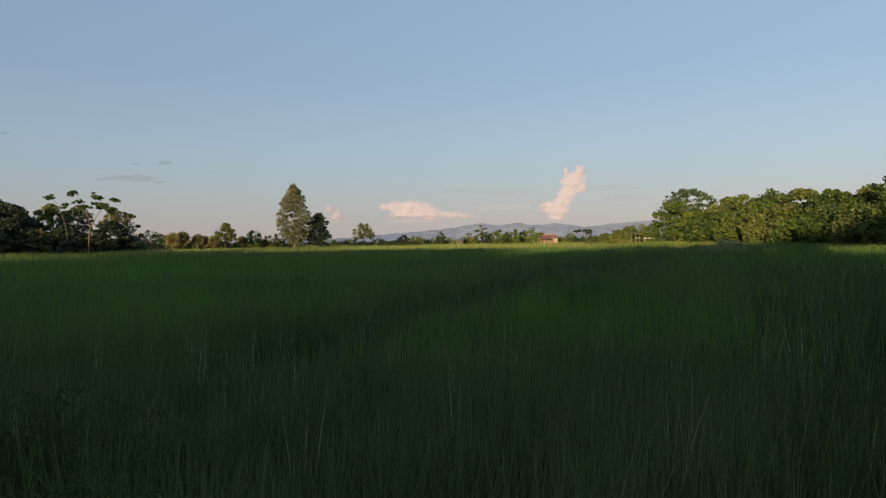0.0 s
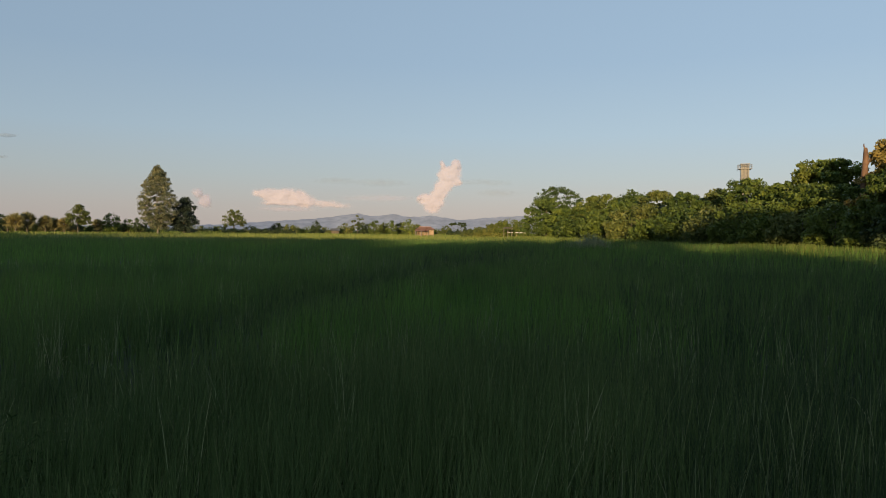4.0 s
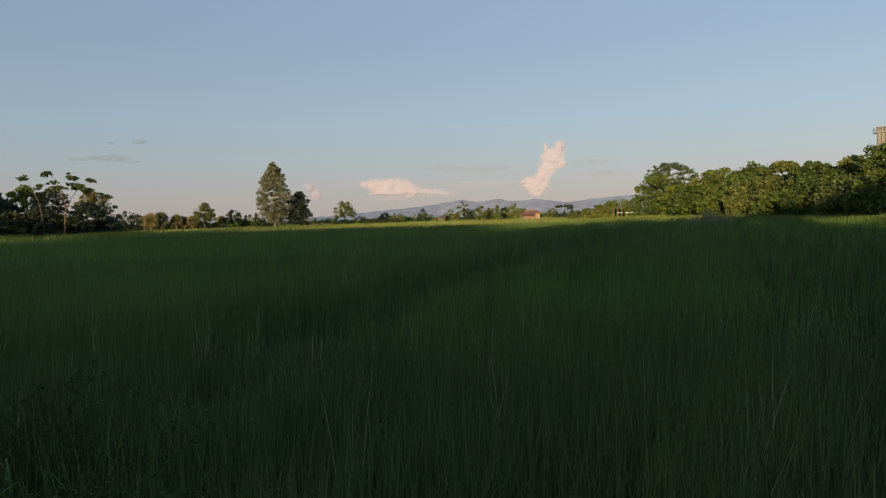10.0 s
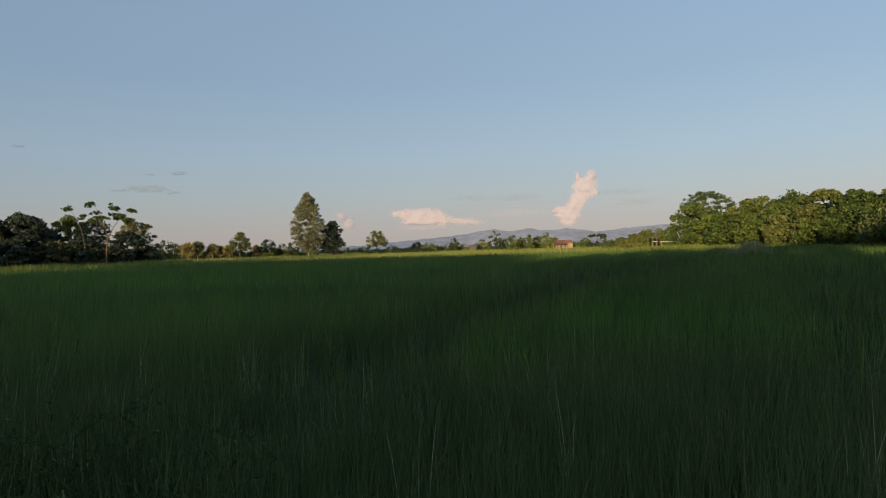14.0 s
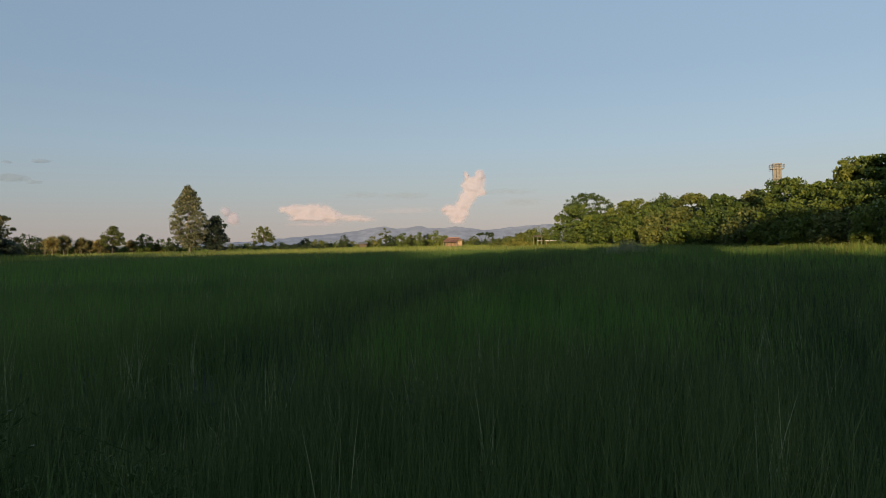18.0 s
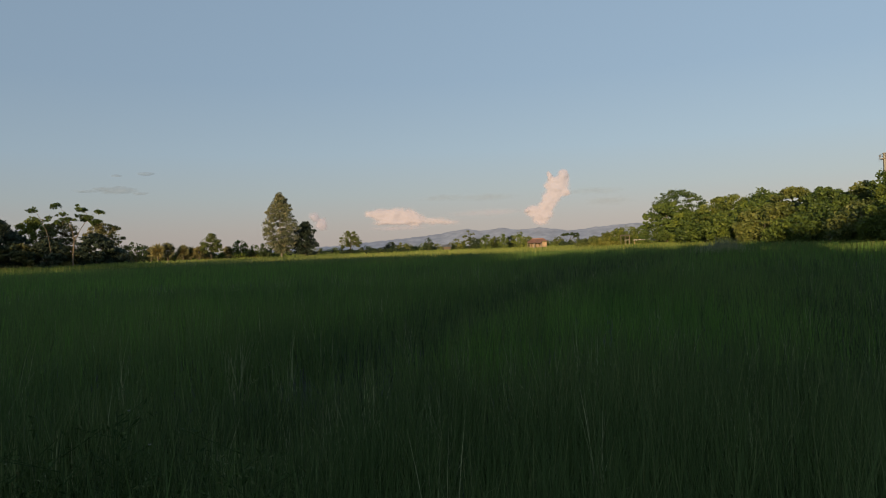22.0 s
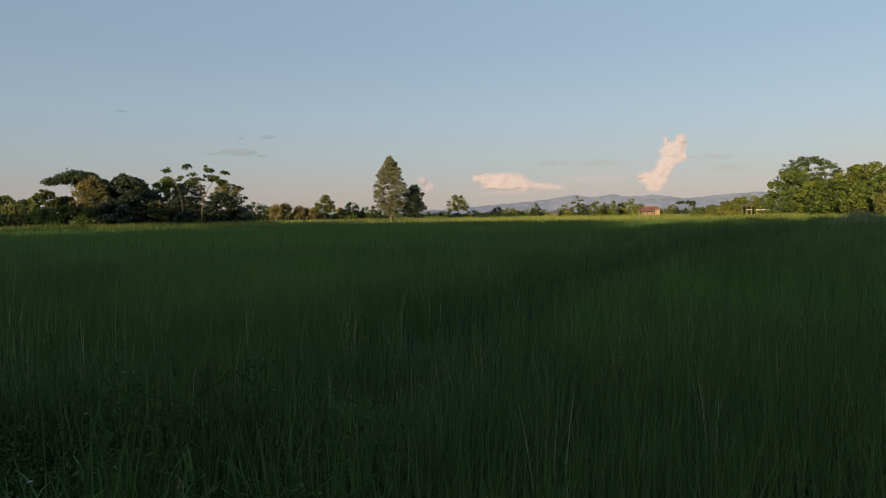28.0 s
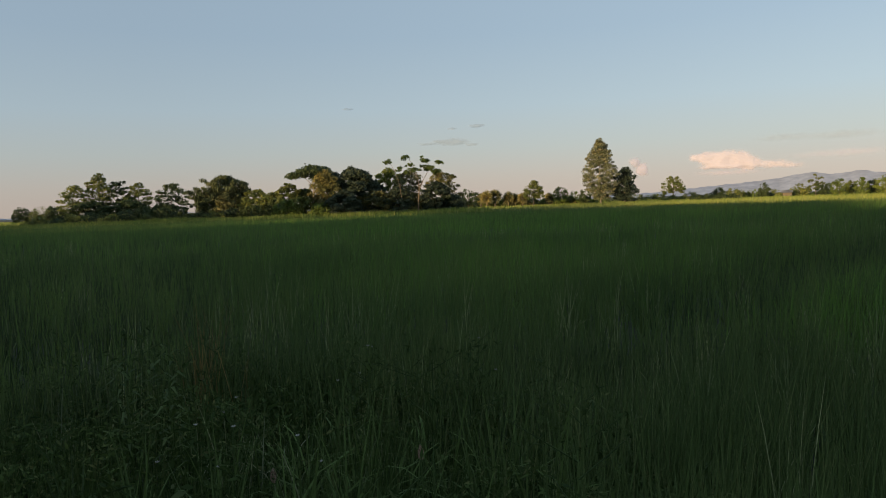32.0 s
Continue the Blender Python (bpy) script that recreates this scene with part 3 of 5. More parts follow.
TALL = [(0, 0, 0.85, 0.20, 0.3, 0.12), (-0.12, 0, 0.68, 0.30, 0.4, 0.15), (0.15, 0, 0.55, 0.32, 0.4, 0.17), (-0.08, 0, 0.36, 0.38, 0.42, 0.2), (0.05, 0, 0.2, 0.40, 0.4, 0.18)]



def ragged(seed, n, profile, size=0.17, flat=0.055, shift=0.75):
    """Many flattish boughs of leaves within a profile of (height, half width) pairs."""
    r = np.random.default_rng(seed)
    hs, ws = zip(*profile)
    out = []
    for k in range(n):
        z = hs[0] + (hs[-1] - hs[0]) * (k + r.uniform(0.2, 0.8)) / n
        w = float(np.interp(z, hs, ws))
        s = min(w, size * r.uniform(0.6, 1.35))
        a = k * 2.4 + r.uniform(-0.6, 0.6)
        off = max(0.0, w - s * 0.7) * r.uniform(0.35, 1.0) ** shift
        out.append((math.cos(a) * off, math.sin(a) * off, z, s, s, flat * r.uniform(0.7, 1.5)))
    return out


SPIRE = ((0.10, 0.20), (0.22, 0.34), (0.34, 0.45), (0.46, 0.47), (0.60, 0.39), (0.74, 0.28), (0.86, 0.17), (0.97, 0.06))
LAYERED = ((0.10, 0.40), (0.35, 0.48), (0.55, 0.46), (0.72, 0.38), (0.86, 0.30), (0.96, 0.16))
DOME = ((0.06, 0.44), (0.3, 0.5), (0.55, 0.48), (0.75, 0.38), (0.90, 0.20))
BROAD = ((0.05, 0.40), (0.25, 0.47), (0.5, 0.50), (0.72, 0.45), (0.86, 0.32), (0.96, 0.12))
OPEN = ((0.45, 0.42), (0.62, 0.49), (0.80, 0.42), (0.90, 0.30), (0.98, 0.12))
LOOSE = ((0.12, 0.42), (0.4, 0.48), (0.7, 0.40), (0.88, 0.26), (0.97, 0.12))
# the far bank: a tall pale tree with its dark neighbour, low trees and palms
LT, RW = "trees of the dark thicket", "trees of the wood"
FB = "trees along the far bank"
tree("eucalyptus", "tall slender grey-green tree with pale trunk on the far bank", -12.5, 200, 18.6, 9.0, ragged(5, 84, SPIRE, 0.15, 0.042, 0.4), M_LEAF_GREY, 0.18, 400, 66,
     bare=0.2, bark=M_BARK_PALE, clump_r=0.34, limbs=9, trunk_r=0.22, group=FB)
tree("mango_tree", "dark leafy tree beside the tall pale tree", -10.55, 203, 10.4, 6.6, ragged(61, 30, LAYERED, 0.2, 0.06), M_LEAF_MANGO, 0.22, 120, 60, clump_r=0.4, group=FB)
tree("round_tree", "small round-crowned tree alone on the far bank", -6.75, 260, 8.8, 8.0, ROUND, M_LEAF_OLIVE, 0.24, 60, 50, bare=0.2, clump_r=0.2, group=FB)
tree("bushy_tree", "leafy olive tree among palms on the far bank", -18.05, 205, 7.8, 5.8, ROUND, M_LEAF_OLIVE, 0.20, 60, 60, clump_r=0.22, group=FB)
tree("bushy_tree", "low spreading green tree on the far bank", -15.8, 215, 5.8, 5.2, DENSE, M_LEAF, 0.20, 46, 50, clump_r=0.22, group=FB)
tree("bushy_tree", "low green tree with a tapering crown, far bank", -14.6, 218, 4.2, 3.4, BUSH, M_LEAF, 0.20, 24, 50, clump_r=0.25, group=FB)
tree("bushy_tree", "small dark tree near the tall pale tree", -13.75, 215, 4.6, 3.6, DENSE, M_LEAF_DARK, 0.2, 30, 50, clump_r=0.25, group=FB)
tree("bushy_tree", "dark round tree past the dark thicket", -23.6, 190, 5.6, 6.4, DENSE, M_LEAF_DARK, 0.22, 50, 50, clump_r=0.22, group=FB)
tree("thin_tree", "thin tiered tree before the blue hills", 3.4, 250, 7.2, 4.6, TIERS, M_LEAF_OLIVE, 0.22, 40, 40, clump_r=0.2, group=FB)
for b, h, w in ((4.9, 4.9, 4.4), (6.3, 5.0, 3.6), (7.75, 5.5, 5.2)):
    tree("bamboo_tree", "bright yellow-green feathery tree near the hut", b, 225, h, w, TALL, M_LEAF_BRIGHT, 0.2, 50, 50, clump_r=0.2, group=FB)
for b, h, w, d in ((-0.1, 4.9, 3.4, 240), (-2.2, 3.5, 5, 250), (-3.4, 4.0, 4.5, 255), (2.3, 4.2, 6.0, 250), (4.0, 4.2, 4.5, 245), (5.6, 4.4, 3.4, 240), (7.0, 4.6, 3.2, 235), (8.5, 3.9, 3, 225), (11.0, 3.6, 4, 240)):
    tree("bushy_tree", "small dark green tree below the blue hills", b, d, h, w, DENSE, M_LEAF_DARK if rng.random() < 0.5 else M_LEAF_OLIVE, 0.22, 30, 45, clump_r=0.24, group=FB)
tree("umbrella_tree", "lone flat-topped tree beyond the hut", 12.0, 240, 4.8, 6.0, FLAT, M_LEAF_DARK, 0.22, 40, 40, clump_r=0.2, group=FB)


def fan_palm(bearing, dist, h):
    """A fan palm: rough trunk with a ball of stiff, split fans."""
    t = thing("fan_palm", stand(bearing, dist), "squat fan palm with stiff olive fronds on the far bank", "palm", "palms on the far bank", turn=rng.uniform(0, 360))
    part("trunk", trunk_mesh(h * 0.54, 0.24, (0.1, 0)), M_BARK, t)
    vs, fs = [], []
    for k in range(80):
        a, e = k * 2.4, rng.uniform(-0.9, 1.45)
        out = np.array([math.cos(a) * math.cos(e), math.sin(a) * math.cos(e), math.sin(e)])
        side = np.array([-math.sin(a), math.cos(a), 0])
        up = np.cross(out, side)
        tw = rng.uniform(-1.3, 1.3)
        side, up = side * math.cos(tw) + up * math.sin(tw), up * math.cos(tw) - side * math.sin(tw)
        root = np.array([0.1, 0, h * 0.54]) + out * h * 0.07
        for j in range(-4, 5):
            d = out * math.cos(j * 0.27) + side * math.sin(j * 0.27)
            w = np.cross(d, up) * 0.07
            L = h * 0.36 * (1 - 0.03 * abs(j)) * rng.uniform(0.8, 1.15)
            i = len(vs)
            vs += [root - w * 0.3, root + d * L * 0.6 + w * 1.3, root + d * L - np.array([0, 0, 0.08]), root + d * L * 0.6 - w]
            fs.append([i, i + 1, i + 2, i + 3])
    part("fronds", mesh_np("fronds", np.array(vs), np.array(fs)), M_PALM, t)


for b, d, h in ((-22.5, 216, 5.2), (-22.0, 210, 6.0), (-21.3, 212, 6.3), (-20.15, 214, 5.4), (-19.55, 216, 4.8), (-18.95, 214, 4.9), (-16.7, 216, 4.5)):
    fan_palm(b, d, h)

for k, b in enumerate(np.arange(-24.0, -13.0, 0.62)):
    tree("shrub", "dry olive shrub between palms on the far bank", b + rng.normal() * 0.15, 221 + rng.normal() * 3, rng.uniform(1.8, 3.3), rng.uniform(3.2, 5.0), BUSH,
         (M_LEAF_BROWN, M_LEAF_OLIVE, M_LEAF)[k % 3], 0.2, 26, 45, limbs=1, group="shrubs between palms", clump_r=0.28, category="shrub")

# a low hedge of shrubs along the far bank
for k in range(44):
    b = -25 + k * 0.96 + rng.normal() * 0.2
    tree("shrub", "low scrubby shrub in the far hedgerow", b, 262 + rng.normal() * 12, rng.uniform(1.9, 3.1), rng.uniform(4.5, 7.5), BUSH,
         (M_LEAF_OLIVE, M_LEAF, M_LEAF_DARK, M_LEAF_OLIVE)[k % 4], 0.24, 16, 40, limbs=1, group="hedgerow shrubs", clump_r=0.3, category="shrub")
for b, h in ((-4.9, 1.9), (-4.0, 2.0), (-3.1, 1.8), (-2.3, 1.8)):
    tree("shrub", "dark clipped-looking shrub in the far hedgerow", b, 215, h, 4.0, BUSH, M_LEAF_DARK, 0.2, 18, 40, limbs=1, group="hedgerow shrubs", clump_r=0.3, category="shrub")

# the thicket on the left
tree("round_tree", "olive round tree at the thicket's edge", -38.7, 112, 5.9, 4.6, DENSE, M_LEAF_OLIVE, 0.15, 60, 70, clump_r=0.22, group=LT)
tree("umbrella_tree", "flat-topped dark tree with a bare leaning trunk", -36.7, 110, 8.6, 6.6, FLAT, M_LEAF_DARK, 0.15, 150, 70, bare=0.5, bark=M_BARK_PALE, clump_r=0.4, group=LT)
tree("vine_covered_tree", "brownish creeper-covered tree in evening light", -35.6, 107, 7.7, 4.9, ragged(41, 26, LAYERED, 0.2, 0.06), M_LEAF_BROWN, 0.13, 150, 60, clump_r=0.4, group=LT)
tree("mango_tree", "broad dark dense tree of the thicket", -33.3, 109, 8.0, 7.4, DENSE, M_LEAF_MANGO, 0.18, 130, 70, clump_r=0.2, group=LT)
tree("thicket_shrub", "olive shrub behind the leaning trunk", -37.4, 114, 5.0, 5.0, DENSE, M_LEAF_OLIVE, 0.15, 70, 70, clump_r=0.22, group=LT)
tree("mango_tree", "dark dense tree with a domed crown", -35.0, 113, 7.4, 5.0, DENSE, M_LEAF_MANGO, 0.18, 80, 60, clump_r=0.2, group=LT)
tree("yellow_tree", "yellowish tree lit behind the thicket", -30.3, 120, 8.3, 6.0, DENSE, M_LEAF_YELLOW, 0.16, 90, 80, clump_r=0.2, group=LT)
tree("olive_tree", "olive leafy tree behind the white trunk", -28.6, 116, 7.6, 5.6, ragged(42, 30, LOOSE, 0.18, 0.05), M_LEAF_BROWN, 0.15, 90, 80, clump_r=0.2, group=LT)
tree("olive_tree", "spreading olive tree with loose twigs", -25.9, 112, 7.0, 6.4, ragged(43, 34, LOOSE, 0.15, 0.04), M_LEAF_BROWN, 0.13, 150, 40, clump_r=0.42, group=LT)
tree("thicket_shrub", "dark rounded shrub below the white trunk", -26.4, 108, 5.3, 4.8, DENSE, M_LEAF_MANGO, 0.18, 70, 60, clump_r=0.2, group=LT)
tree("thicket_shrub", "dark rounded shrub in the thicket", -29.6, 108, 4.6, 4.6, DENSE, M_LEAF_MANGO, 0.18, 70, 60, clump_r=0.2, group=LT)
tree("thicket_shrub", "low dark shrub at the thicket's foot", -24.9, 109, 3.2, 4.0, BUSH, M_LEAF_MANGO, 0.15, 60, 80, clump_r=0.22, group=LT)
tree("thicket_shrub", "green shrub below the creeper-covered tree", -36.0, 105, 2.6, 3.6, BUSH, M_LEAF, 0.14, 50, 70, clump_r=0.22, group=LT)
tree("thicket_shrub", "low shrub at the thicket's corner", -38.9, 107, 3.2, 4.4, BUSH, M_LEAF, 0.14, 60, 70, clump_r=0.22, group=LT)

for b, d, h, w, mat in ((-31.6, 108, 4.2, 5.4, M_LEAF_BROWN), (-34.2, 105, 4.2, 5.2, M_LEAF_MANGO), (-28.4, 109, 3.6, 4.6, M_LEAF_BROWN), (-37.6, 108, 3.6, 4.6, M_LEAF_OLIVE), (-32.4, 113, 6.6, 5.6, M_LEAF_MANGO)):
    tree("thicket_shrub", "dark leafy shrub closing the thicket" if mat is M_LEAF_MANGO else "olive leafy shrub closing the thicket", b, d, h, w, DENSE, mat, 0.19, 60, 50, clump_r=0.22, group=LT)


def white_trunk_tree():
    """The slender pale tree: a bare trunk that forks high and bears flat sprays of leaves."""
    t = thing("white_trunk_tree", stand(-27.95, 106), "slender white-trunked tree with flat open sprays of leaves", "tree", LT, turn=27.95)
    bm = bmesh.new()
    tube(bm, [(0, 0, -0.2), (0.05, 0, 1.6), (0.16, 0, 3.2), (0.30, 0, 4.5)], [0.12, 0.10, 0.09, 0.08], 8)
    part("trunk", bm, M_BARK_TAN, t, "smooth pale tan trunk")
    bm = bmesh.new()
    tube(bm, [(-2.3, 0.5, -0.2), (-2.5, 0.4, 2.4), (-2.8, 0.2, 5.0), (-3.2, 0.1, 6.4)], [0.06, 0.05, 0.045, 0.035], 6)
    part("side_stem", bm, M_BARK, t, "thin darker side stem")
    nodes = [(0.1, 0.1, 5.9), (-0.4, 0.15, 7.2), (1.2, -0.1, 6.1), (2.2, 0.0, 7.3), (-2.95, 0.1, 5.7), (-3.5, 0.0, 7.1)]
    for a, b, r in (((0.28, 0, 4.4), nodes[0], 0.08), (nodes[0], nodes[1], 0.055), ((0.3, 0, 4.4), nodes[2], 0.08), (nodes[2], nodes[3], 0.055), (nodes[4], nodes[5], 0.04)):
        limb(t, a, b, r, M_BARK_TAN)
    sprays = [(-1.45, 0.2, 9.25, 0.95), (-4.45, -0.2, 8.60, 0.85), (1.5, -0.2, 8.70, 1.0), (3.5, 0.2, 8.40, 0.85), (-1.15, -0.4, 8.00, 0.7), (-2.9, 0.3, 7.60, 0.7), (2.0, 0.3, 7.40, 1.15),
              (-0.3, -0.6, 7.30, 0.8), (0.9, 0.8, 7.80, 0.6), (-1.75, -0.4, 6.95, 0.8), (3.15, 0.0, 6.90, 1.0)]
    for x, y, z, r in sprays:
        near = min(nodes, key=lambda q: (q[0] - x) ** 2 + (q[2] - z) ** 2)
        limb(t, near, (x, y, z), 0.03, M_BARK_TAN, sag=0.1)
    lobes = [(x + rng.normal() * 0.5 * r, y + rng.normal() * 0.4 * r, z + rng.normal() * 0.2 * r, r * k, r * k, r * k * 0.34) for x, y, z, r in sprays for k in (0.7, 0.6, 0.5, 0.42, 0.36)]
    part("crown", crown_mesh(lobes, 420, 17, 0.12, 0.42, 0.46, 0.35, fill=0.0), M_LEAF_DEEP, t)


white_trunk_tree()

# the looser row further left
LR = "trees of the far row"
for nm, lab, b, d, h, w, lobes, mat in (
        ("bushy_tree", "dark leafy tree in the far row", -54.6, 135, 7.2, 5.0, ragged(21, 22, LOOSE, 0.2, 0.055), M_LEAF_OLIVE),
        ("tall_tree", "taller tree with a crooked top in the far row", -52.9, 135, 9.3, 4.2, ragged(22, 22, LOOSE, 0.2, 0.055), M_LEAF_OLIVE),
        ("bushy_tree", "spreading dark tree in the far row", -51.6, 136, 7.9, 6.0, ragged(25, 22, LOOSE, 0.2, 0.055), M_LEAF_DARK),
        ("bushy_tree", "olive tree with tiers of twigs", -50.2, 135, 7.4, 5.0, ragged(23, 22, LOOSE, 0.2, 0.055), M_LEAF_OLIVE),
        ("tiered_tree", "tree with layered horizontal branches", -47.8, 134, 7.2, 6.0, ragged(24, 22, LOOSE, 0.2, 0.055), M_LEAF_DARK),
        ("shrub_tree", "dense dark tree in the far row", -53.6, 132, 4.3, 7.0, DENSE, M_LEAF_DARK),
        ("shrub_tree", "dense dark low tree in the far row", -50.9, 132, 4.4, 7.0, DENSE, M_LEAF_DARK),
        ("shrub_tree", "low dark tree in the far row", -48.4, 132, 3.4, 7.0, DENSE, M_LEAF_DARK),
        ("bushy_tree", "olive bush tree by the thicket", -41.4, 125, 5.4, 5.6, DENSE, M_LEAF_OLIVE),
        ("bushy_tree", "small olive tree by the thicket", -40.1, 122, 4.7, 5.0, DENSE, M_LEAF_OLIVE),
        ("bushy_tree", "dark low tree near the thicket", -39.5, 120, 3.8, 4.0, DENSE, M_LEAF_DARK),
        ("far_tree", "round tree far off across the paddies", -58.0, 285, 5.9, 6.0, DENSE, M_LEAF_DARK),
        ("far_tree", "low round tree far off across the paddies", -56.7, 280, 5.6, 8.0, DENSE, M_LEAF_OLIVE),
        ("far_tree", "dark tree far off beside the far row", -55.9, 200, 4.6, 5.0, DENSE, M_LEAF_DARK),
        ("far_tree", "round tree on the horizon", -62.0, 285, 5.0, 12.0, DENSE, M_LEAF_DARK),
        ("far_tree", "low tree on the horizon", -66.0, 285, 4.6, 14.0, DENSE, M_LEAF_DARK)):
    tree(nm, lab, b, d, h, w, lobes, mat, 0.17, 80, 64, clump_r=0.21, group=LR)


def bamboo(bearing, dist, h, w, n=26):
    """A bamboo clump: culms that rise close together and arch over, each hung with a feathery plume."""
    t = thing("bamboo_clump", stand(bearing, dist), "arching grey-green bamboo clump with drooping plumes", "bamboo", "bamboo clumps", turn=-bearing)
    cs, os_ = [], []
    for k in range(n):
        a = k * 2.4 + rng.normal() * 0.3
        x0, y0 = rng.normal(0, 0.10 * w), rng.normal(0, 0.10 * w)
        far = w * rng.uniform(0.10, 0.55)
        hh = h * rng.uniform(0.5, 1.0)
        def at(s):
            return np.stack([x0 + math.cos(a) * far * s ** 2.4, y0 + math.sin(a) * far * s ** 2.4, hh * (1.42 * s - 0.42 * s ** 3.2)], -1)
        bm = bmesh.new()
        tube(bm, [tuple(at(np.array(s))) for s in (0.0, 0.25, 0.5, 0.7, 0.85, 1.0)], [0.05, 0.045, 0.035, 0.028, 0.02, 0.008], 5)
        part("culm", bm, M_BARK, t)
        s = np.concatenate([rng.uniform(0.2, 1.05, 240), rng.uniform(0.6, 1.08, 160)])
        c = at(s) + rng.normal(0, 1, (400, 3)) * np.array([0.30, 0.30, 0.22]) * (1.5 - 0.9 * s[:, None].clip(0, 1)) - np.array([0, 0, 0.18])
        cs.append(c)
        os_.append(np.tile([math.cos(a), math.sin(a), 0.4], (400, 1)))
    part("leaves", mesh_np("leaves", *leaves(np.concatenate(cs), np.concatenate(os_), 0.19, 0.25, 0.7)), M_LEAF_BAMBOO, t)


for b, h, w in ((-45.6, 6.6, 5.0), (-44.3, 8.2, 5.0), (-43.2, 8.3, 5.0), (-42.4, 7.0, 4.0)):
    bamboo(b, 128, h, w)
tree("thicket_shrub", "rust-tinged shrub in front of the bamboo", -43.9, 124, 4.6, 2.8, TALL, M_LEAF_BROWN, 0.15, 50, 60, group=LR, clump_r=0.22)
for k in range(16):
    b = -57 + k * 1.25
    tree("shrub", "low olive shrub along the field edge", b, 128 - (b + 57) * 0.5, rng.uniform(1.6, 2.8), rng.uniform(4, 6), BUSH, (M_LEAF_OLIVE, M_LEAF_DARK)[k % 2], 0.16, 28, 50,
         limbs=1, group="field edge shrubs", clump_r=0.26, category="shrub")

# the wood on the right
tree("broad_tree", "broad leafy tree at the wood's corner", 19.6, 113, 6.7, 8.8, DENSE, M_LEAF_DEEP, 0.17, 120, 70, clump_r=0.18, group=RW)
tree("broad_tree", "open-crowned olive tree above the wood's corner", 20.5, 116, 8.9, 8.4, ragged(31, 52, OPEN, 0.13, 0.035, 0.4), M_LEAF_DEEP, 0.13, 190, 30, clump_r=0.45, group=RW)
tree("broad_tree", "low dense tree at the wood's foot", 21.6, 106, 4.8, 7.0, DENSE, M_LEAF, 0.17, 80, 60, clump_r=0.2, group=RW)
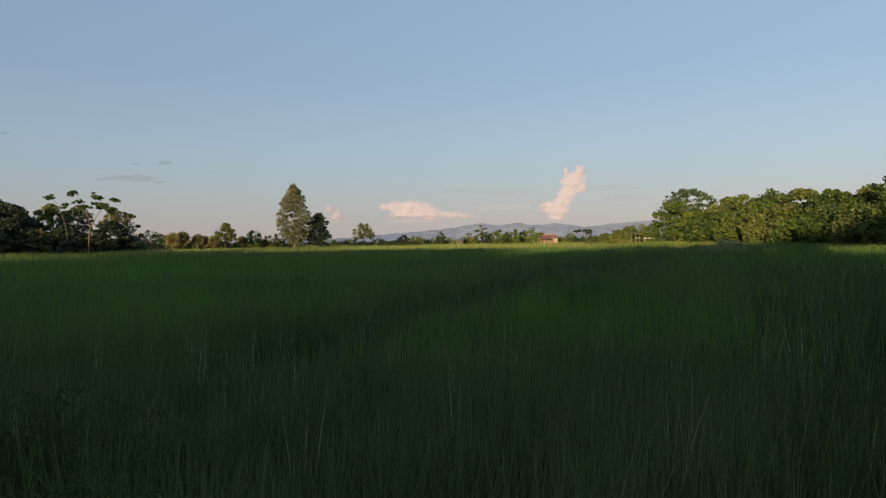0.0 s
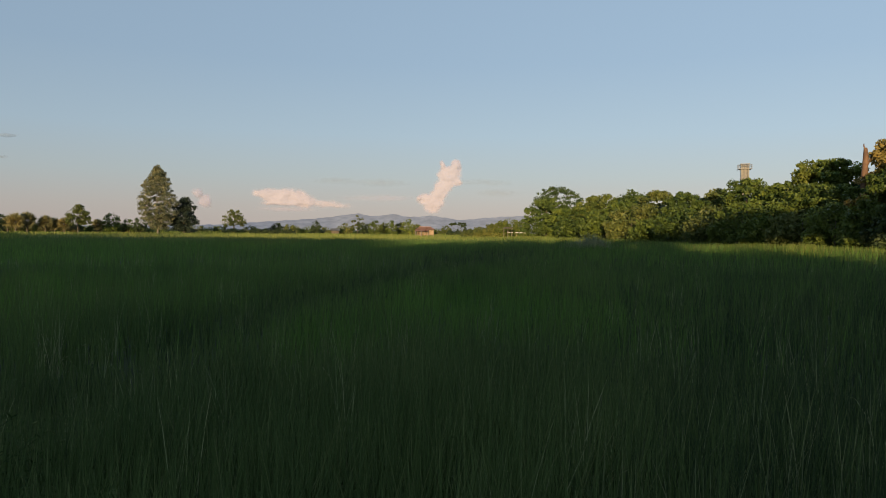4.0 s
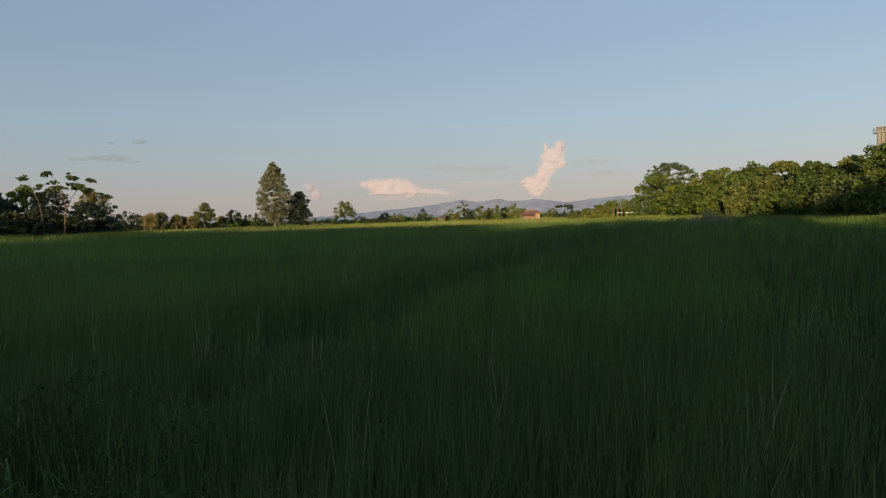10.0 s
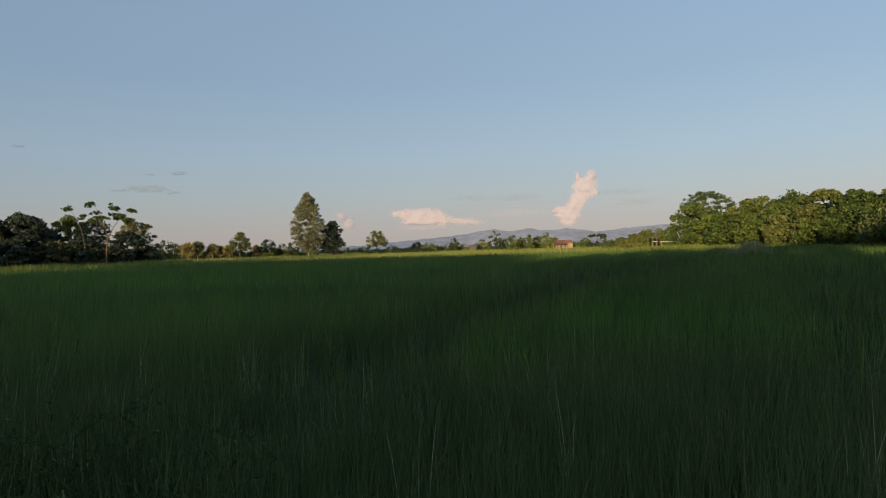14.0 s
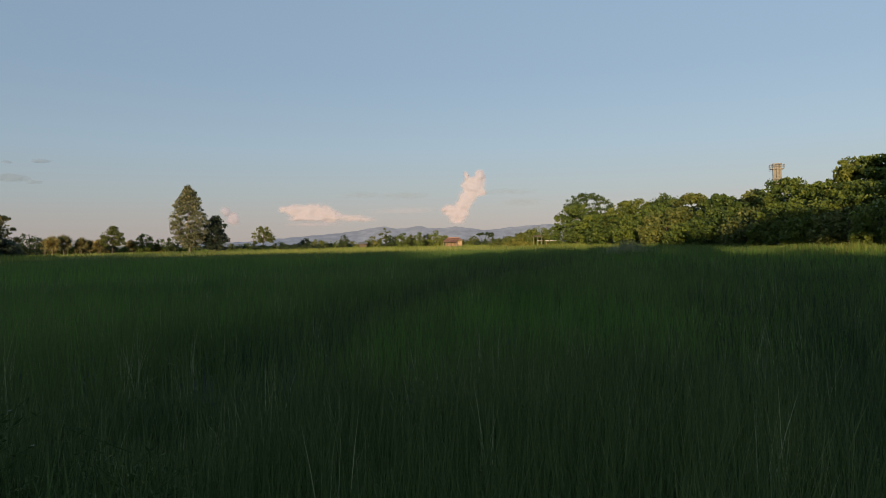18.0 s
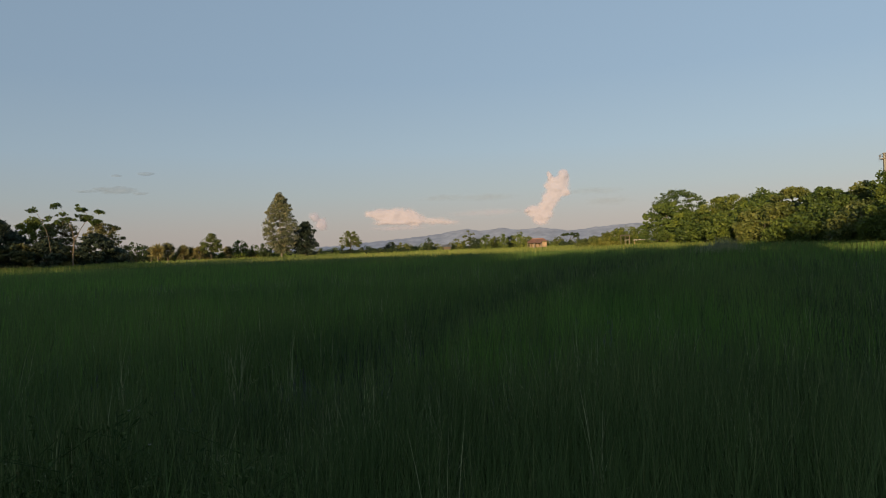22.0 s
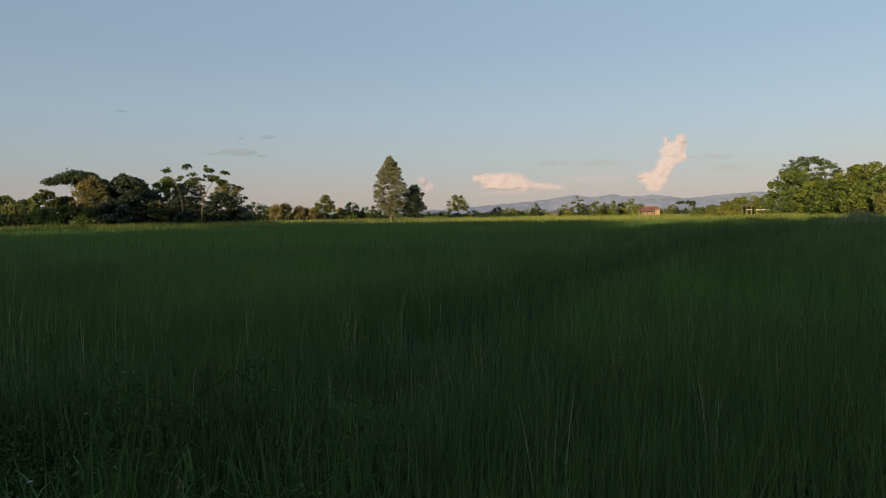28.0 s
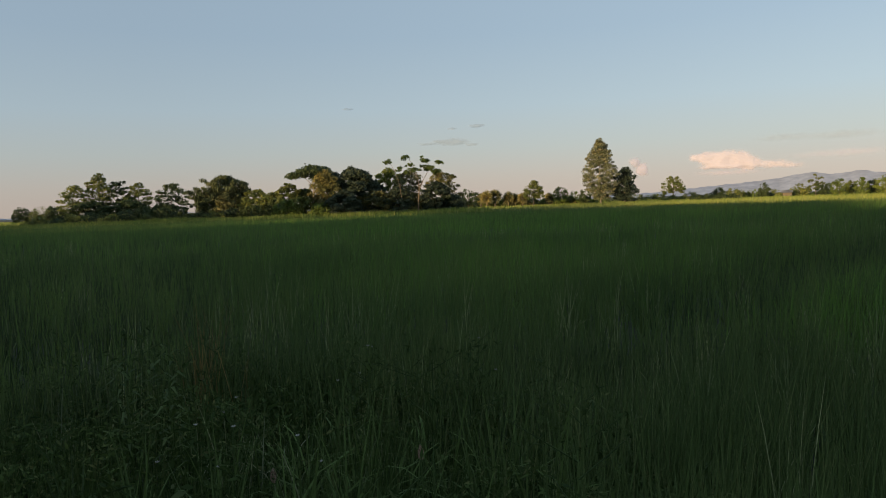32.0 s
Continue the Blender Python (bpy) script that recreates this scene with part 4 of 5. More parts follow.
for nm, lab, b, d, h, w, lobes, mat in (
        ("leafy_tree", "yellow-green leafy tree in the wood", 24.1, 96, 6.3, 6.6, DENSE, M_LEAF_YELLOW),
        ("leafy_tree", "dark green tree in the wood", 26.6, 92, 6.5, 6.0, ROUND, M_LEAF_DEEP),
        ("leafy_tree", "dense green tree in the wood", 26.3, 87, 5.0, 7.0, DENSE, M_LEAF),
        ("leafy_tree", "green tree with a rounded top", 28.7, 84, 6.0, 5.6, DENSE, M_LEAF_OLIVE),
        ("leafy_tree", "green leafy tree in the wood", 30.7, 79, 5.5, 5.4, DENSE, M_LEAF_DEEP),
        ("leafy_tree", "low green tree in the wood", 32.3, 75, 4.4, 4.6, DENSE, M_LEAF),
        ("leafy_tree", "half-bare tree with loose twigs", 33.1, 76, 5.6, 3.6, ragged(8, 14, LOOSE, 0.2, 0.07), M_LEAF_OLIVE),
        ("leafy_tree", "tall green tree in the wood", 35.5, 70, 6.2, 5.6, DENSE, M_LEAF),
        ("leafy_tree", "green tree hung with creepers", 37.7, 67, 5.6, 5.2, DENSE, M_LEAF),
        ("leafy_tree", "pale yellowish tree above the wood", 39.3, 66, 7.3, 2.8, ragged(52, 9, LOOSE, 0.34, 0.07), M_LEAF_YELLOW),
        ("leafy_tree", "open green tree above the wood", 41.3, 66, 7.4, 4.8, ragged(51, 16, OPEN, 0.2, 0.05), M_LEAF),
        ("leafy_tree", "dense green tree in the wood", 40.6, 61, 5.0, 6.0, DENSE, M_LEAF),
        ("rusty_tree", "rust-brown leafy tree lit by the low sun", 44.5, 57, 7.7, 3.9, ragged(11, 20, LOOSE, 0.2, 0.05), M_LEAF_RUST),
        ("rusty_tree", "rust-brown tree with a ragged crown", 46.4, 57, 9.6, 4.8, ragged(12, 24, LOOSE, 0.2, 0.045), M_LEAF_RUST),
        ("leafy_tree", "green shrubby tree below the rusty trees", 45.4, 53, 5.6, 5.0, DENSE, M_LEAF),
        ("dark_tree", "dark green tree in the wood", 49.4, 54, 8.1, 4.6, ragged(13, 30, LAYERED, 0.22, 0.05), M_LEAF_DARK),
        ("dark_tree", "dark tree with layered drooping branches", 51.6, 52, 8.9, 4.6, ragged(14, 32, LAYERED, 0.20, 0.045), M_LEAF_DARK),
        ("dark_tree", "tall dark tree with layered branches", 54.6, 49, 10.5, 4.8, ragged(15, 36, LAYERED, 0.20, 0.042), M_LEAF_DARK),
        ("leafy_tree", "green creeper-hung tree between dark trees", 54.2, 47, 7.2, 2.3, ragged(17, 14, LOOSE, 0.3, 0.08), M_LEAF),
        ("leafy_tree", "green tree in the light below the rusty trees", 47.0, 52, 6.4, 3.2, ragged(18, 16, LOOSE, 0.26, 0.07), M_LEAF_YELLOW),
        ("leafy_tree", "light green tree leaning from the dark trees", 50.3, 48, 5.6, 2.2, ragged(19, 10, LOOSE, 0.34, 0.09), M_LEAF),
        ("dark_tree", "tall dark tree near the field's edge", 60.6, 45, 18.0, 7.0, ragged(16, 60, LAYERED, 0.20, 0.035), M_LEAF_DARK),
        ("dark_tree", "dense dark tree near the field's edge", 65.5, 42, 17.5, 9.0, DENSE, M_LEAF_DARK),
        # Unseen trees, made tall to keep sky light off this side of the field.
        ("dark_tree", "unseen dark tree by the field's corner, blocks sky light", 72.5, 40, 17.0, 9.5, DENSE, M_LEAF_DARK),
        ("dark_tree", "unseen dark tree by the field's near corner, blocks sky light", 80.0, 38, 16.0, 9.5, DENSE, M_LEAF_DARK),
        ("dark_tree", "unseen dark tree closing the wood, blocks sky light", 90.0, 37, 15.5, 9.5, DENSE, M_LEAF_DARK)):
    tall = h > 14
    tree(nm, lab, b, d, h, w, lobes, mat, (0.065 + 0.0011 * d) * (1.7 if tall else 1.0), int((70 + 3400 / d) * (1.5 if tall else 1.0)), int(34 + 2600 / d), clump_r=0.36, group=RW, depth=w)
for k in range(22):
    b = 22.5 + k * 2.1
    d = 36.5 / math.sin(radians(b))
    # Past bearing 45 a darker leaf colour stands in for less sunlight.
    tree("shrub", "leafy green shrub at the wood's edge", b, d, rng.uniform(2.6, 4.2), d * 0.062 + rng.uniform(0.5, 1.5), BUSH, M_LEAF_DARK if b > 45 else (M_LEAF, M_LEAF, M_LEAF_OLIVE)[k % 3], 0.07 + 0.0011 * d, 46, 62,
         limbs=1, group="wood edge shrubs", clump_r=0.24, category="shrub")
for k in range(16):
    b = 21 + k * 2.9
    d = 46.0 / math.sin(radians(b))
    tree("back_tree", "dark tree deeper in the wood", b, d, 4.6 + 0.8 * rng.random() + max(0, b - 42) * 0.24, 8.5, DENSE, M_LEAF_DARK, 0.36, 50, 44, limbs=2, group="trees deeper in the wood", clump_r=0.24)


def snag():
    """A bare, broken trunk that stands free beside the rusty trees."""
    t = thing("dead_trunk", stand(43.15, 56.5), "bare rust-brown dead trunk with a broken top", "dead tree")
    bm = bmesh.new()
    tube(bm, [(0, 0, -0.2), (0.05, 0, 2.5), (0.02, 0.05, 5.0), (0.08, 0, 6.6), (0.04, 0, 7.3)], [0.30, 0.25, 0.22, 0.19, 0.12], 10)
    part("trunk", bm, M_SNAG, t)
    part("branch_stub", tube(bmesh.new(), [(0.1, 0, 5.9), (0.5, 0.1, 6.4), (0.62, 0.1, 6.9)], [0.09, 0.06, 0.03], 6), M_SNAG, t)
    part("branch_stub", tube(bmesh.new(), [(0.04, 0, 7.1), (-0.12, 0, 7.45), (-0.1, 0, 7.6)], [0.07, 0.05, 0.02], 6), M_SNAG, t)


snag()

# the scrub bank by the little shelter
for b, h, w in ((14.2, 2.3, 4.5), (15.0, 2.9, 4.5), (15.8, 3.6, 4.5), (16.6, 3.9, 4.6), (17.4, 3.6, 4.0), (13.3, 1.9, 4.5)):
    tree("shrub", "dry olive shrub on the scrub bank", b, 142, h, w, BUSH, M_LEAF_OLIVE if b < 15.5 else M_LEAF_YELLOW, 0.17, 40, 60, limbs=2, group="scrub bank", clump_r=0.25, category="shrub")

# the tall trees and hedge behind the camera, which shade the field
SHADE = ((-150, 11.5), (-137, 12.0), (-124, 11.4), (-112, 12.4), (-101, 13.0, 11.2, 10.4), (-91, 12.0, 10.2, 9.5), (-81, 12.2, 9.3, 8.6), (-73, 12.6, 8.0, 7.4), (-65, 12.0), (-57, 11.8), (-49, 11.8),
         (-41, 11.4), (-34, 10.4), (-27, 8.8), (-21, 8.3), (-15, 9.8), (-9, 9.0), (-3, 8.9), (3, 8.6, 7.6, 6.0), (9, 9.5, 7.3, 5.0), (14, 9.4, 7.0, 4.8), (20, 8.4), (27, 9.6), (35, 13))
FULL = [(0, 0, 0.74, 0.5, 0.5, 0.24), (-0.2, 0, 0.45, 0.42, 0.5, 0.28), (0.22, 0, 0.45, 0.42, 0.5, 0.28), (0, 0, 0.2, 0.55, 0.5, 0.22)]
for s, h, *gap in SHADE:
    w = 13.0 if s < -85 else 9.5 if s < -30 else 7.5
    lobes = FULL
    if gap:
        c, r = (gap[0] + h) / 2 / h, (h - gap[0]) / 2 / h
        lobes = [(0, 0, c, 0.5, 0.5, r), (-0.3, 0, c, 0.3, 0.4, r * 0.8), (0.3, 0, c, 0.3, 0.4, r * 0.8)]
        tree("hedge_shrub", "tall dark hedge shrub below the shade trees", 180, 0, gap[1], w, BUSH, M_LEAF_DARK, 0.5, 38, 42, limbs=1, group="shade hedge", clump_r=0.34, depth=5.0,
             place=Vector((s, -26.5, 0.0)), category="shrub")
    tree("shade_tree", "tall dark tree in the row that shades the field", 180, 0, h, w, lobes, M_LEAF_DARK, 0.5, 80 if s > 0 else 46, 76 if s > 0 else 58, limbs=2, group="shade row", clump_r=0.2 if gap else 0.3, depth=8.0,
         place=Vector((s, -25.0, 0.0)))
for k in range(34):
    s = -152 + k * 6.0
    tree("hedge_shrub", "dense dark hedge shrub below the shade trees", 180, 0, 6.9 if -66 < s < -22 else 4.2 if s > 4 else 5.4, 8.0, BUSH, M_LEAF_DARK, 0.62, 36, 44, limbs=1, group="shade hedge", clump_r=0.34, depth=5.0,
         place=Vector((s, -25.5, 0.0)), category="shrub")


# ---- the hut, the shelter, the shed and the tower ----
def hut():
    """A field hut: low hipped roof of rusty sheets over pale posts, one half boarded, with a lean-to eave in front."""
    t = thing("field_hut", stand(9.25, 170), "small open timber field hut under a rusty hipped roof", "hut", turn=-9)
    for x in (-2.2, -1.2, -0.2, 0.8, 2.0):
        for y in (-1.3, 1.3):
            part("post", tube(bmesh.new(), [(x, y, -0.1), (x, y, 1.3), (x, y, 2.0)], [0.10, 0.095, 0.09], 8), M_BARK_PALE, t)
    part("platform", box(bmesh.new(), (-2.35, -1.4, 0.55), (2.15, 1.4, 0.67), 0.01), M_WOOD, t)
    for k in range(6):
        z0 = 0.70 + k * 0.2
        part("wall_board", box(bmesh.new(), (0.82, -1.42, z0), (2.05, -1.385, z0 + 0.185), 0.006), M_WOOD, t)
        part("wall_board", box(bmesh.new(), (2.03, -1.38, z0), (2.07, 1.35, z0 + 0.185), 0.006), M_WOOD, t)
        part("wall_board", box(bmesh.new(), (-2.2, 1.385, z0), (2.05, 1.42, z0 + 0.185), 0.006), M_WOOD, t)
    low = [(-2.55, -1.75, 1.98), (2.4, -1.75, 1.98), (2.4, 1.75, 1.98), (-2.55, 1.75, 1.98)]
    top = [(-1.55, 0, 2.72), (1.3, 0, 2.72)]
    for a, b, c, d in ((low[0], low[1], top[1], top[0]), (low[2], low[3], top[0], top[1]), (low[1], low[2], top[1], top[1]), (low[3], low[0], top[0], top[0])):
        a, b, c, d = Vector(a), Vector(b), Vector(c), Vector(d)
        bm = bmesh.new()
        n = 20
        row = []
        for i in range(n + 1):
            lift = Vector((0, 0, 0.03 * (i % 2)))
            row.append((bm.verts.new(a.lerp(b, i / n) + lift), bm.verts.new(d.lerp(c, i / n) + lift)))
        for p, q in zip(row, row[1:]):
            bm.faces.new((p[0], q[0], q[1], p[1]))
        bmesh.ops.solidify(bm, geom=bm.faces[:], thickness=0.02)
        part("roof_sheet", bm, M_ROOF, t, "rusty corrugated roof sheet")
    part("ridge_cap", box(bmesh.new(), (-1.6, -0.12, 2.71), (1.35, 0.12, 2.79), 0.02), M_ROOF, t)
    bm = bmesh.new()
    bm.faces.new([bm.verts.new(p) for p in ((-2.7, -2.9, 1.62), (0.7, -2.9, 1.62), (0.7, -1.6, 1.98), (-2.7, -1.6, 1.98))])
    bmesh.ops.solidify(bm, geom=bm.faces[:], thickness=0.03)
    part("lean_to_roof", bm, M_ROOF, t)
    for x in (-2.6, -1.0, 0.6):
        part("post", tube(bmesh.new(), [(x, -2.8, -0.1), (x, -2.8, 1.64)], [0.10, 0.09], 6), M_BARK_PALE, t)


hut()


def shelter():
    """A low open shelter with a thatched roof beside a white slab."""
    t = thing("thatched_shelter", stand(16.35, 134), "small open thatched shelter on thin posts", "shelter", turn=-16)
    for x in (-0.8, 0.0, 0.8):
        for y in (-0.7, 0.7):
            bm = bmesh.new()
            tube(bm, [(x, y, -0.1), (x, y, 1.9)], [0.06, 0.05], 6)
            part("post", bm, M_BARK_PALE, t)
    bm = bmesh.new()
    pts = [bm.verts.new(p) for p in ((-1.1, -1.0, 1.92), (1.1, -1.0, 1.92), (1.1, 1.0, 1.92), (-1.1, 1.0, 1.92), (-0.7, 0, 2.22), (0.7, 0, 2.22))]
    for f in ((0, 1, 5, 4), (2, 3, 4, 5), (1, 2, 5), (3, 0, 4)):
        bm.faces.new([pts[i] for i in f])
    bmesh.ops.solidify(bm, geom=bm.faces[:], thickness=0.06)
    part("thatch_roof", bm, M_THATCH, t)
    part("bench", box(bmesh.new(), (-0.1, -0.7, 1.12), (0.95, 0.7, 1.2), 0.01), M_WHITE, t)
    w = thing("white_table", stand(17.65, 130), "long white slab on low posts beside the shelter", "table", turn=-17)
    part("slab", box(bmesh.new(), (-1.5, -0.5, 0.98), (1.5, 0.5, 1.12), 0.02), M_WHITE, w)
    for x in (-1.3, 0.0, 1.3):
        part("post", tube(bmesh.new(), [(x, 0, -0.1), (x, 0, 1.0)], [0.045, 0.04], 6), M_WOOD, w)


shelter()


def shed():
    t = thing("far_shed", stand(1.5, 245), "tiny pale shed among far trees", "shed", turn=0)
    part("wall_body", box(bmesh.new(), (-1.3, -1.0, 0), (1.3, 1.0, 1.5), 0.02), M_BARK, t)
    bm = bmesh.new()
    v = [bm.verts.new(p) for p in ((-1.7, -1.4, 1.45), (1.7, -1.4, 1.45), (1.7, 0, 2.3), (-1.7, 0, 2.3), (1.7, 1.4, 1.45), (-1.7, 1.4, 1.45))]
    bm.faces.new((v[0], v[1], v[2], v[3]))
    bm.faces.new((v[3], v[2], v[4], v[5]))
    bmesh.ops.solidify(bm, geom=bm.faces[:], thickness=0.05)
    part("roof_sheet", bm, M_STEEL, t)


shed()


def tower():
    """A concrete water tower that looks over the wood: ribbed shaft, a deck with rails, a lamp arm."""
    t = thing("water_tower", stand(35.05, 200), "weathered concrete tower with a railed deck above the trees", "tower", turn=-30)
    for x in (-0.85, 0.0, 0.85):
        part("column", box(bmesh.new(), (x - 0.2, -0.75, -0.2), (x + 0.2, 0.75, 20.55), 0.03), M_CONCRETE, t)
    part("shaft_wall", box(bmesh.new(), (-0.7, -0.45, 0.0), (0.7, 0.5, 20.4), 0.02), M_CONCRETE, t, "recessed darker shaft wall")
    for z in (6.0, 12.0, 16.5):
        part("beam", box(bmesh.new(), (-1.15, -0.85, z), (1.15, 0.85, z + 0.25), 0.02), M_CONCRETE, t)
    deck = part("deck", box(bmesh.new(), (-1.6, -1.2, 19.2), (1.6, 1.2, 19.4), 0.02), M_CONCRETE, t)
    part("cap_slab", box(bmesh.new(), (-1.2, -0.9, 20.56), (1.2, 0.9, 20.75), 0.02), M_CONCRETE, t)
    for z in (19.95, 20.4):
        for y in (-1.15, 1.15):
            part("rail", tube(bmesh.new(), [(-1.75, y, z), (1.75, y, z)], [0.05, 0.05], 6), M_STEEL, deck)
        for x in (-1.7, 1.7):
            part("rail", tube(bmesh.new(), [(x, -1.15, z), (x, 1.15, z)], [0.05, 0.05], 6), M_STEEL, deck)
    for x in (-1.7, -0.6, 0.6, 1.7):
        for y in (-1.15, 1.15):
            part("rail_post", tube(bmesh.new(), [(x, y, 19.3), (x, y, 20.45)], [0.05, 0.05], 6), M_STEEL, deck)
    part("bracket", tube(bmesh.new(), [(-1.0, -0.8, 18.7), (-2.0, -0.8, 18.75), (-2.0, -0.8, 20.3)], [0.05, 0.05, 0.05], 6), M_STEEL, t)


tower()


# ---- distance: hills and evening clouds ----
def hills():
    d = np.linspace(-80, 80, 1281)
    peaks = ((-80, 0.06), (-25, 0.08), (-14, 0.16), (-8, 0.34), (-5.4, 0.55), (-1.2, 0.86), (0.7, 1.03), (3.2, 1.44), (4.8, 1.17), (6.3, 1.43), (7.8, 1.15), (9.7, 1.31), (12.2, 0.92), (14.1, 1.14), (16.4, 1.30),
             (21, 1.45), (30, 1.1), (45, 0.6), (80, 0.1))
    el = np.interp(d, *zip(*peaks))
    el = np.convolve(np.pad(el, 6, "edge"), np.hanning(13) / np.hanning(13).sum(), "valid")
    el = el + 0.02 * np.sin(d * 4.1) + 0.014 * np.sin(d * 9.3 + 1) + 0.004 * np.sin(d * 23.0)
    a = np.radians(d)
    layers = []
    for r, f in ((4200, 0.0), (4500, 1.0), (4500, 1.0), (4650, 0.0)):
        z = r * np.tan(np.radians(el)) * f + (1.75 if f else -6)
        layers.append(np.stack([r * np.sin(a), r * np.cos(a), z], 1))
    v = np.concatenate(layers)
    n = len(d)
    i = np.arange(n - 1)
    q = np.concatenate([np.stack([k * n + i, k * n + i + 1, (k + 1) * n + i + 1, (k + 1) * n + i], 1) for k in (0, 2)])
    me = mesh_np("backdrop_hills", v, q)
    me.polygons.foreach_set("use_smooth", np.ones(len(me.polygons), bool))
    tagged(part("backdrop_hills", me, M_HAZED_RIDGE), "long hill range, evening haze painted into its blue-grey colour", "hills", kind="structure")


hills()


def cloud(label, lobes, mat, step=0.05, dist=4700.0, warp=0.35, grain=1.6, deep=45.0):
    """A far evening cloud: a billowing relief whose density thins towards its rim.
    lobes: bearing, elevation, half width and half height in degrees, and strength."""
    b0, b1 = min(l[0] - 2.2 * l[2] for l in lobes), max(l[0] + 2.2 * l[2] for l in lobes)
    e0, e1 = min(l[1] - 2.2 * l[3] for l in lobes), max(l[1] + 2.2 * l[3] for l in lobes)
    nb, ne = int((b1 - b0) / step), int((e1 - e0) / step)
    dens, co = np.zeros((ne, nb)), np.zeros((ne, nb, 3))
    for i in range(ne):
        for j in range(nb):
            b, e = b0 + j * step, e0 + i * step
            p = Vector((b * grain, e * grain * 1.3, 3.7))
            wx, wy = noise.fractal(p, 0.9, 2.1, 4), noise.fractal(p + Vector((9, 4, 1)), 0.9, 2.1, 4)
            def field(x0, y0):
                return sum((k * math.exp(-(((x0 - x) / w) ** 2 + ((y0 - y) / h) ** 2) ** 1.2)) ** 2.5 for x, y, w, h, k in lobes) ** 0.4
            g = field(b + warp * wx, e + warp * 0.8 * wy)
            fine = noise.fractal(p * 2.6, 0.8, 2.0, 3)
            dens[i, j] = max(0.0, g * (1 + 0.22 * fine))
            slow = noise.noise(p * 0.9)
            r = dist - deep * (0.8 * math.sqrt(field(b + warp * 0.5 * slow, e + warp * 0.4 * slow)) + 0.22 * slow + 0.07 * wx)
            co[i, j] = (r * math.sin(radians(b)), r * math.cos(radians(b)), r * math.tan(radians(e)))
    i, j = np.meshgrid(np.arange(ne - 1), np.arange(nb - 1), indexing="ij")
    q = np.stack([i * nb + j, i * nb + j + 1, (i + 1) * nb + j + 1, (i + 1) * nb + j], -1).reshape(-1, 4)
    q = q[dens.ravel()[q].max(1) > 0.10]
    used, q = np.unique(q, return_inverse=True)
    me = mesh_np("cloud", co.reshape(-1, 3)[used], q.reshape(-1, 4))
    at = me.attributes.new("vapour", "FLOAT", "POINT")
    at.data.foreach_set("value", dens.ravel()[used].astype(np.float32))
    me.polygons.foreach_set("use_smooth", np.ones(len(me.polygons), bool))
    tagged(part("cloud", me, mat), label, "cloud", "evening clouds", kind="stuff")


cloud("tall crooked pink-white evening cloud with a notched top", [(10.60, 5.64, 0.24, 0.36, 1.25), (11.68, 5.64, 0.42, 0.42, 1.35), (11.22, 5.20, 0.78, 0.38, 1.25), (11.13, 4.75, 0.90, 0.58, 1.15), (11.19, 4.23, 0.94, 0.44, 1.0),
      (10.65, 3.80, 0.70, 0.52, 1.0), (10.33, 3.18, 0.68, 0.54, 0.95), (9.24, 2.69, 0.74, 0.48, 1.0), (9.85, 2.45, 0.84, 0.58, 0.9), (9.68, 1.90, 0.74, 0.42, 0.62), (8.66, 2.82, 0.26, 0.24, 0.9), (11.85, 4.19, 0.42, 0.26, 0.6)],
      M_CLOUD, step=0.04, warp=0.15)
cloud("long flat pink-white evening cloud", [(-4.3, 2.98, 0.95, 0.34, 0.9), (-3.05, 2.72, 1.4, 0.64, 1.0), (-2.05, 2.66, 1.3, 0.68, 1.0), (-1.07, 2.35, 0.95, 0.46, 0.75), (0.58, 2.22, 1.4, 0.38, 0.52), (1.88, 2.08, 1.0, 0.28, 0.42), (-2.6, 2.2, 1.9, 0.20, 0.85)], M_CLOUD, warp=0.16)
cloud("small faint pink evening cloud", [(-9.55, 2.83, 0.48, 0.42, 0.9), (-9.0, 2.28, 0.46, 0.54, 0.85)], M_CLOUD_FAINT, warp=0.16)
cloud("thin grey streak of evening cloud", [(-26.87, 5.18, 0.9, 0.12, 0.6), (-25.79, 5.36, 0.7, 0.16, 0.7), (-24.55, 5.26, 1.3, 0.30, 0.8), (-23.01, 4.99, 0.6, 0.14, 0.6)], M_WISP, warp=0.10)
cloud("small thin grey cloud streak", [(-24.69, 6.36, 0.45, 0.10, 0.7), (-22.54, 6.55, 0.66, 0.14, 0.8)], M_WISP, warp=0.08)
cloud("single small grey cloud streak", [(-33.4, 8.25, 0.6, 0.10, 0.6)], M_WISP, warp=0.08)
cloud("faint grey veil of cloud beside the tall cloud", [(1.6, 4.15, 2.6, 0.36, 0.42), (5.4, 4.1, 2.8, 0.40, 0.42), (14.1, 4.2, 2.8, 0.36, 0.44), (15.4, 3.3, 2.4, 0.42, 0.42)], M_WISP, step=0.08, warp=0.1, grain=0.5)
cloud("faint rosy veil of cloud low over the hills", [(5.1, 2.75, 4.0, 0.36, 0.36), (-2.6, 1.72, 3.0, 0.26, 0.42)], M_CLOUD_FAINT, step=0.08, warp=0.1, grain=0.5)


# ---- weeds at the field's near corner ----
def broad_grass(place, n, h, width, mat, name="coarse_grass", label="coarse broad-leaved grass tuft", group="coarse grass tufts", lean=0.5):
    t = thing(name, place, label, "grass", group, turn=rng.uniform(0, 360))
    for k in range(n):
        xy = rng.normal(0, 0.03, (1, 2))
        v = blades(xy, np.zeros(1) - 0.02, np.array([h * rng.uniform(0.6, 1.1)]), np.array([width * rng.uniform(0.7, 1.2)]), np.array([rng.uniform(0.3, 1.0) * lean]), 6, 0.30)
        part("leaf_blade", mesh_np("leaf_blade", *v), mat, t)
    return t


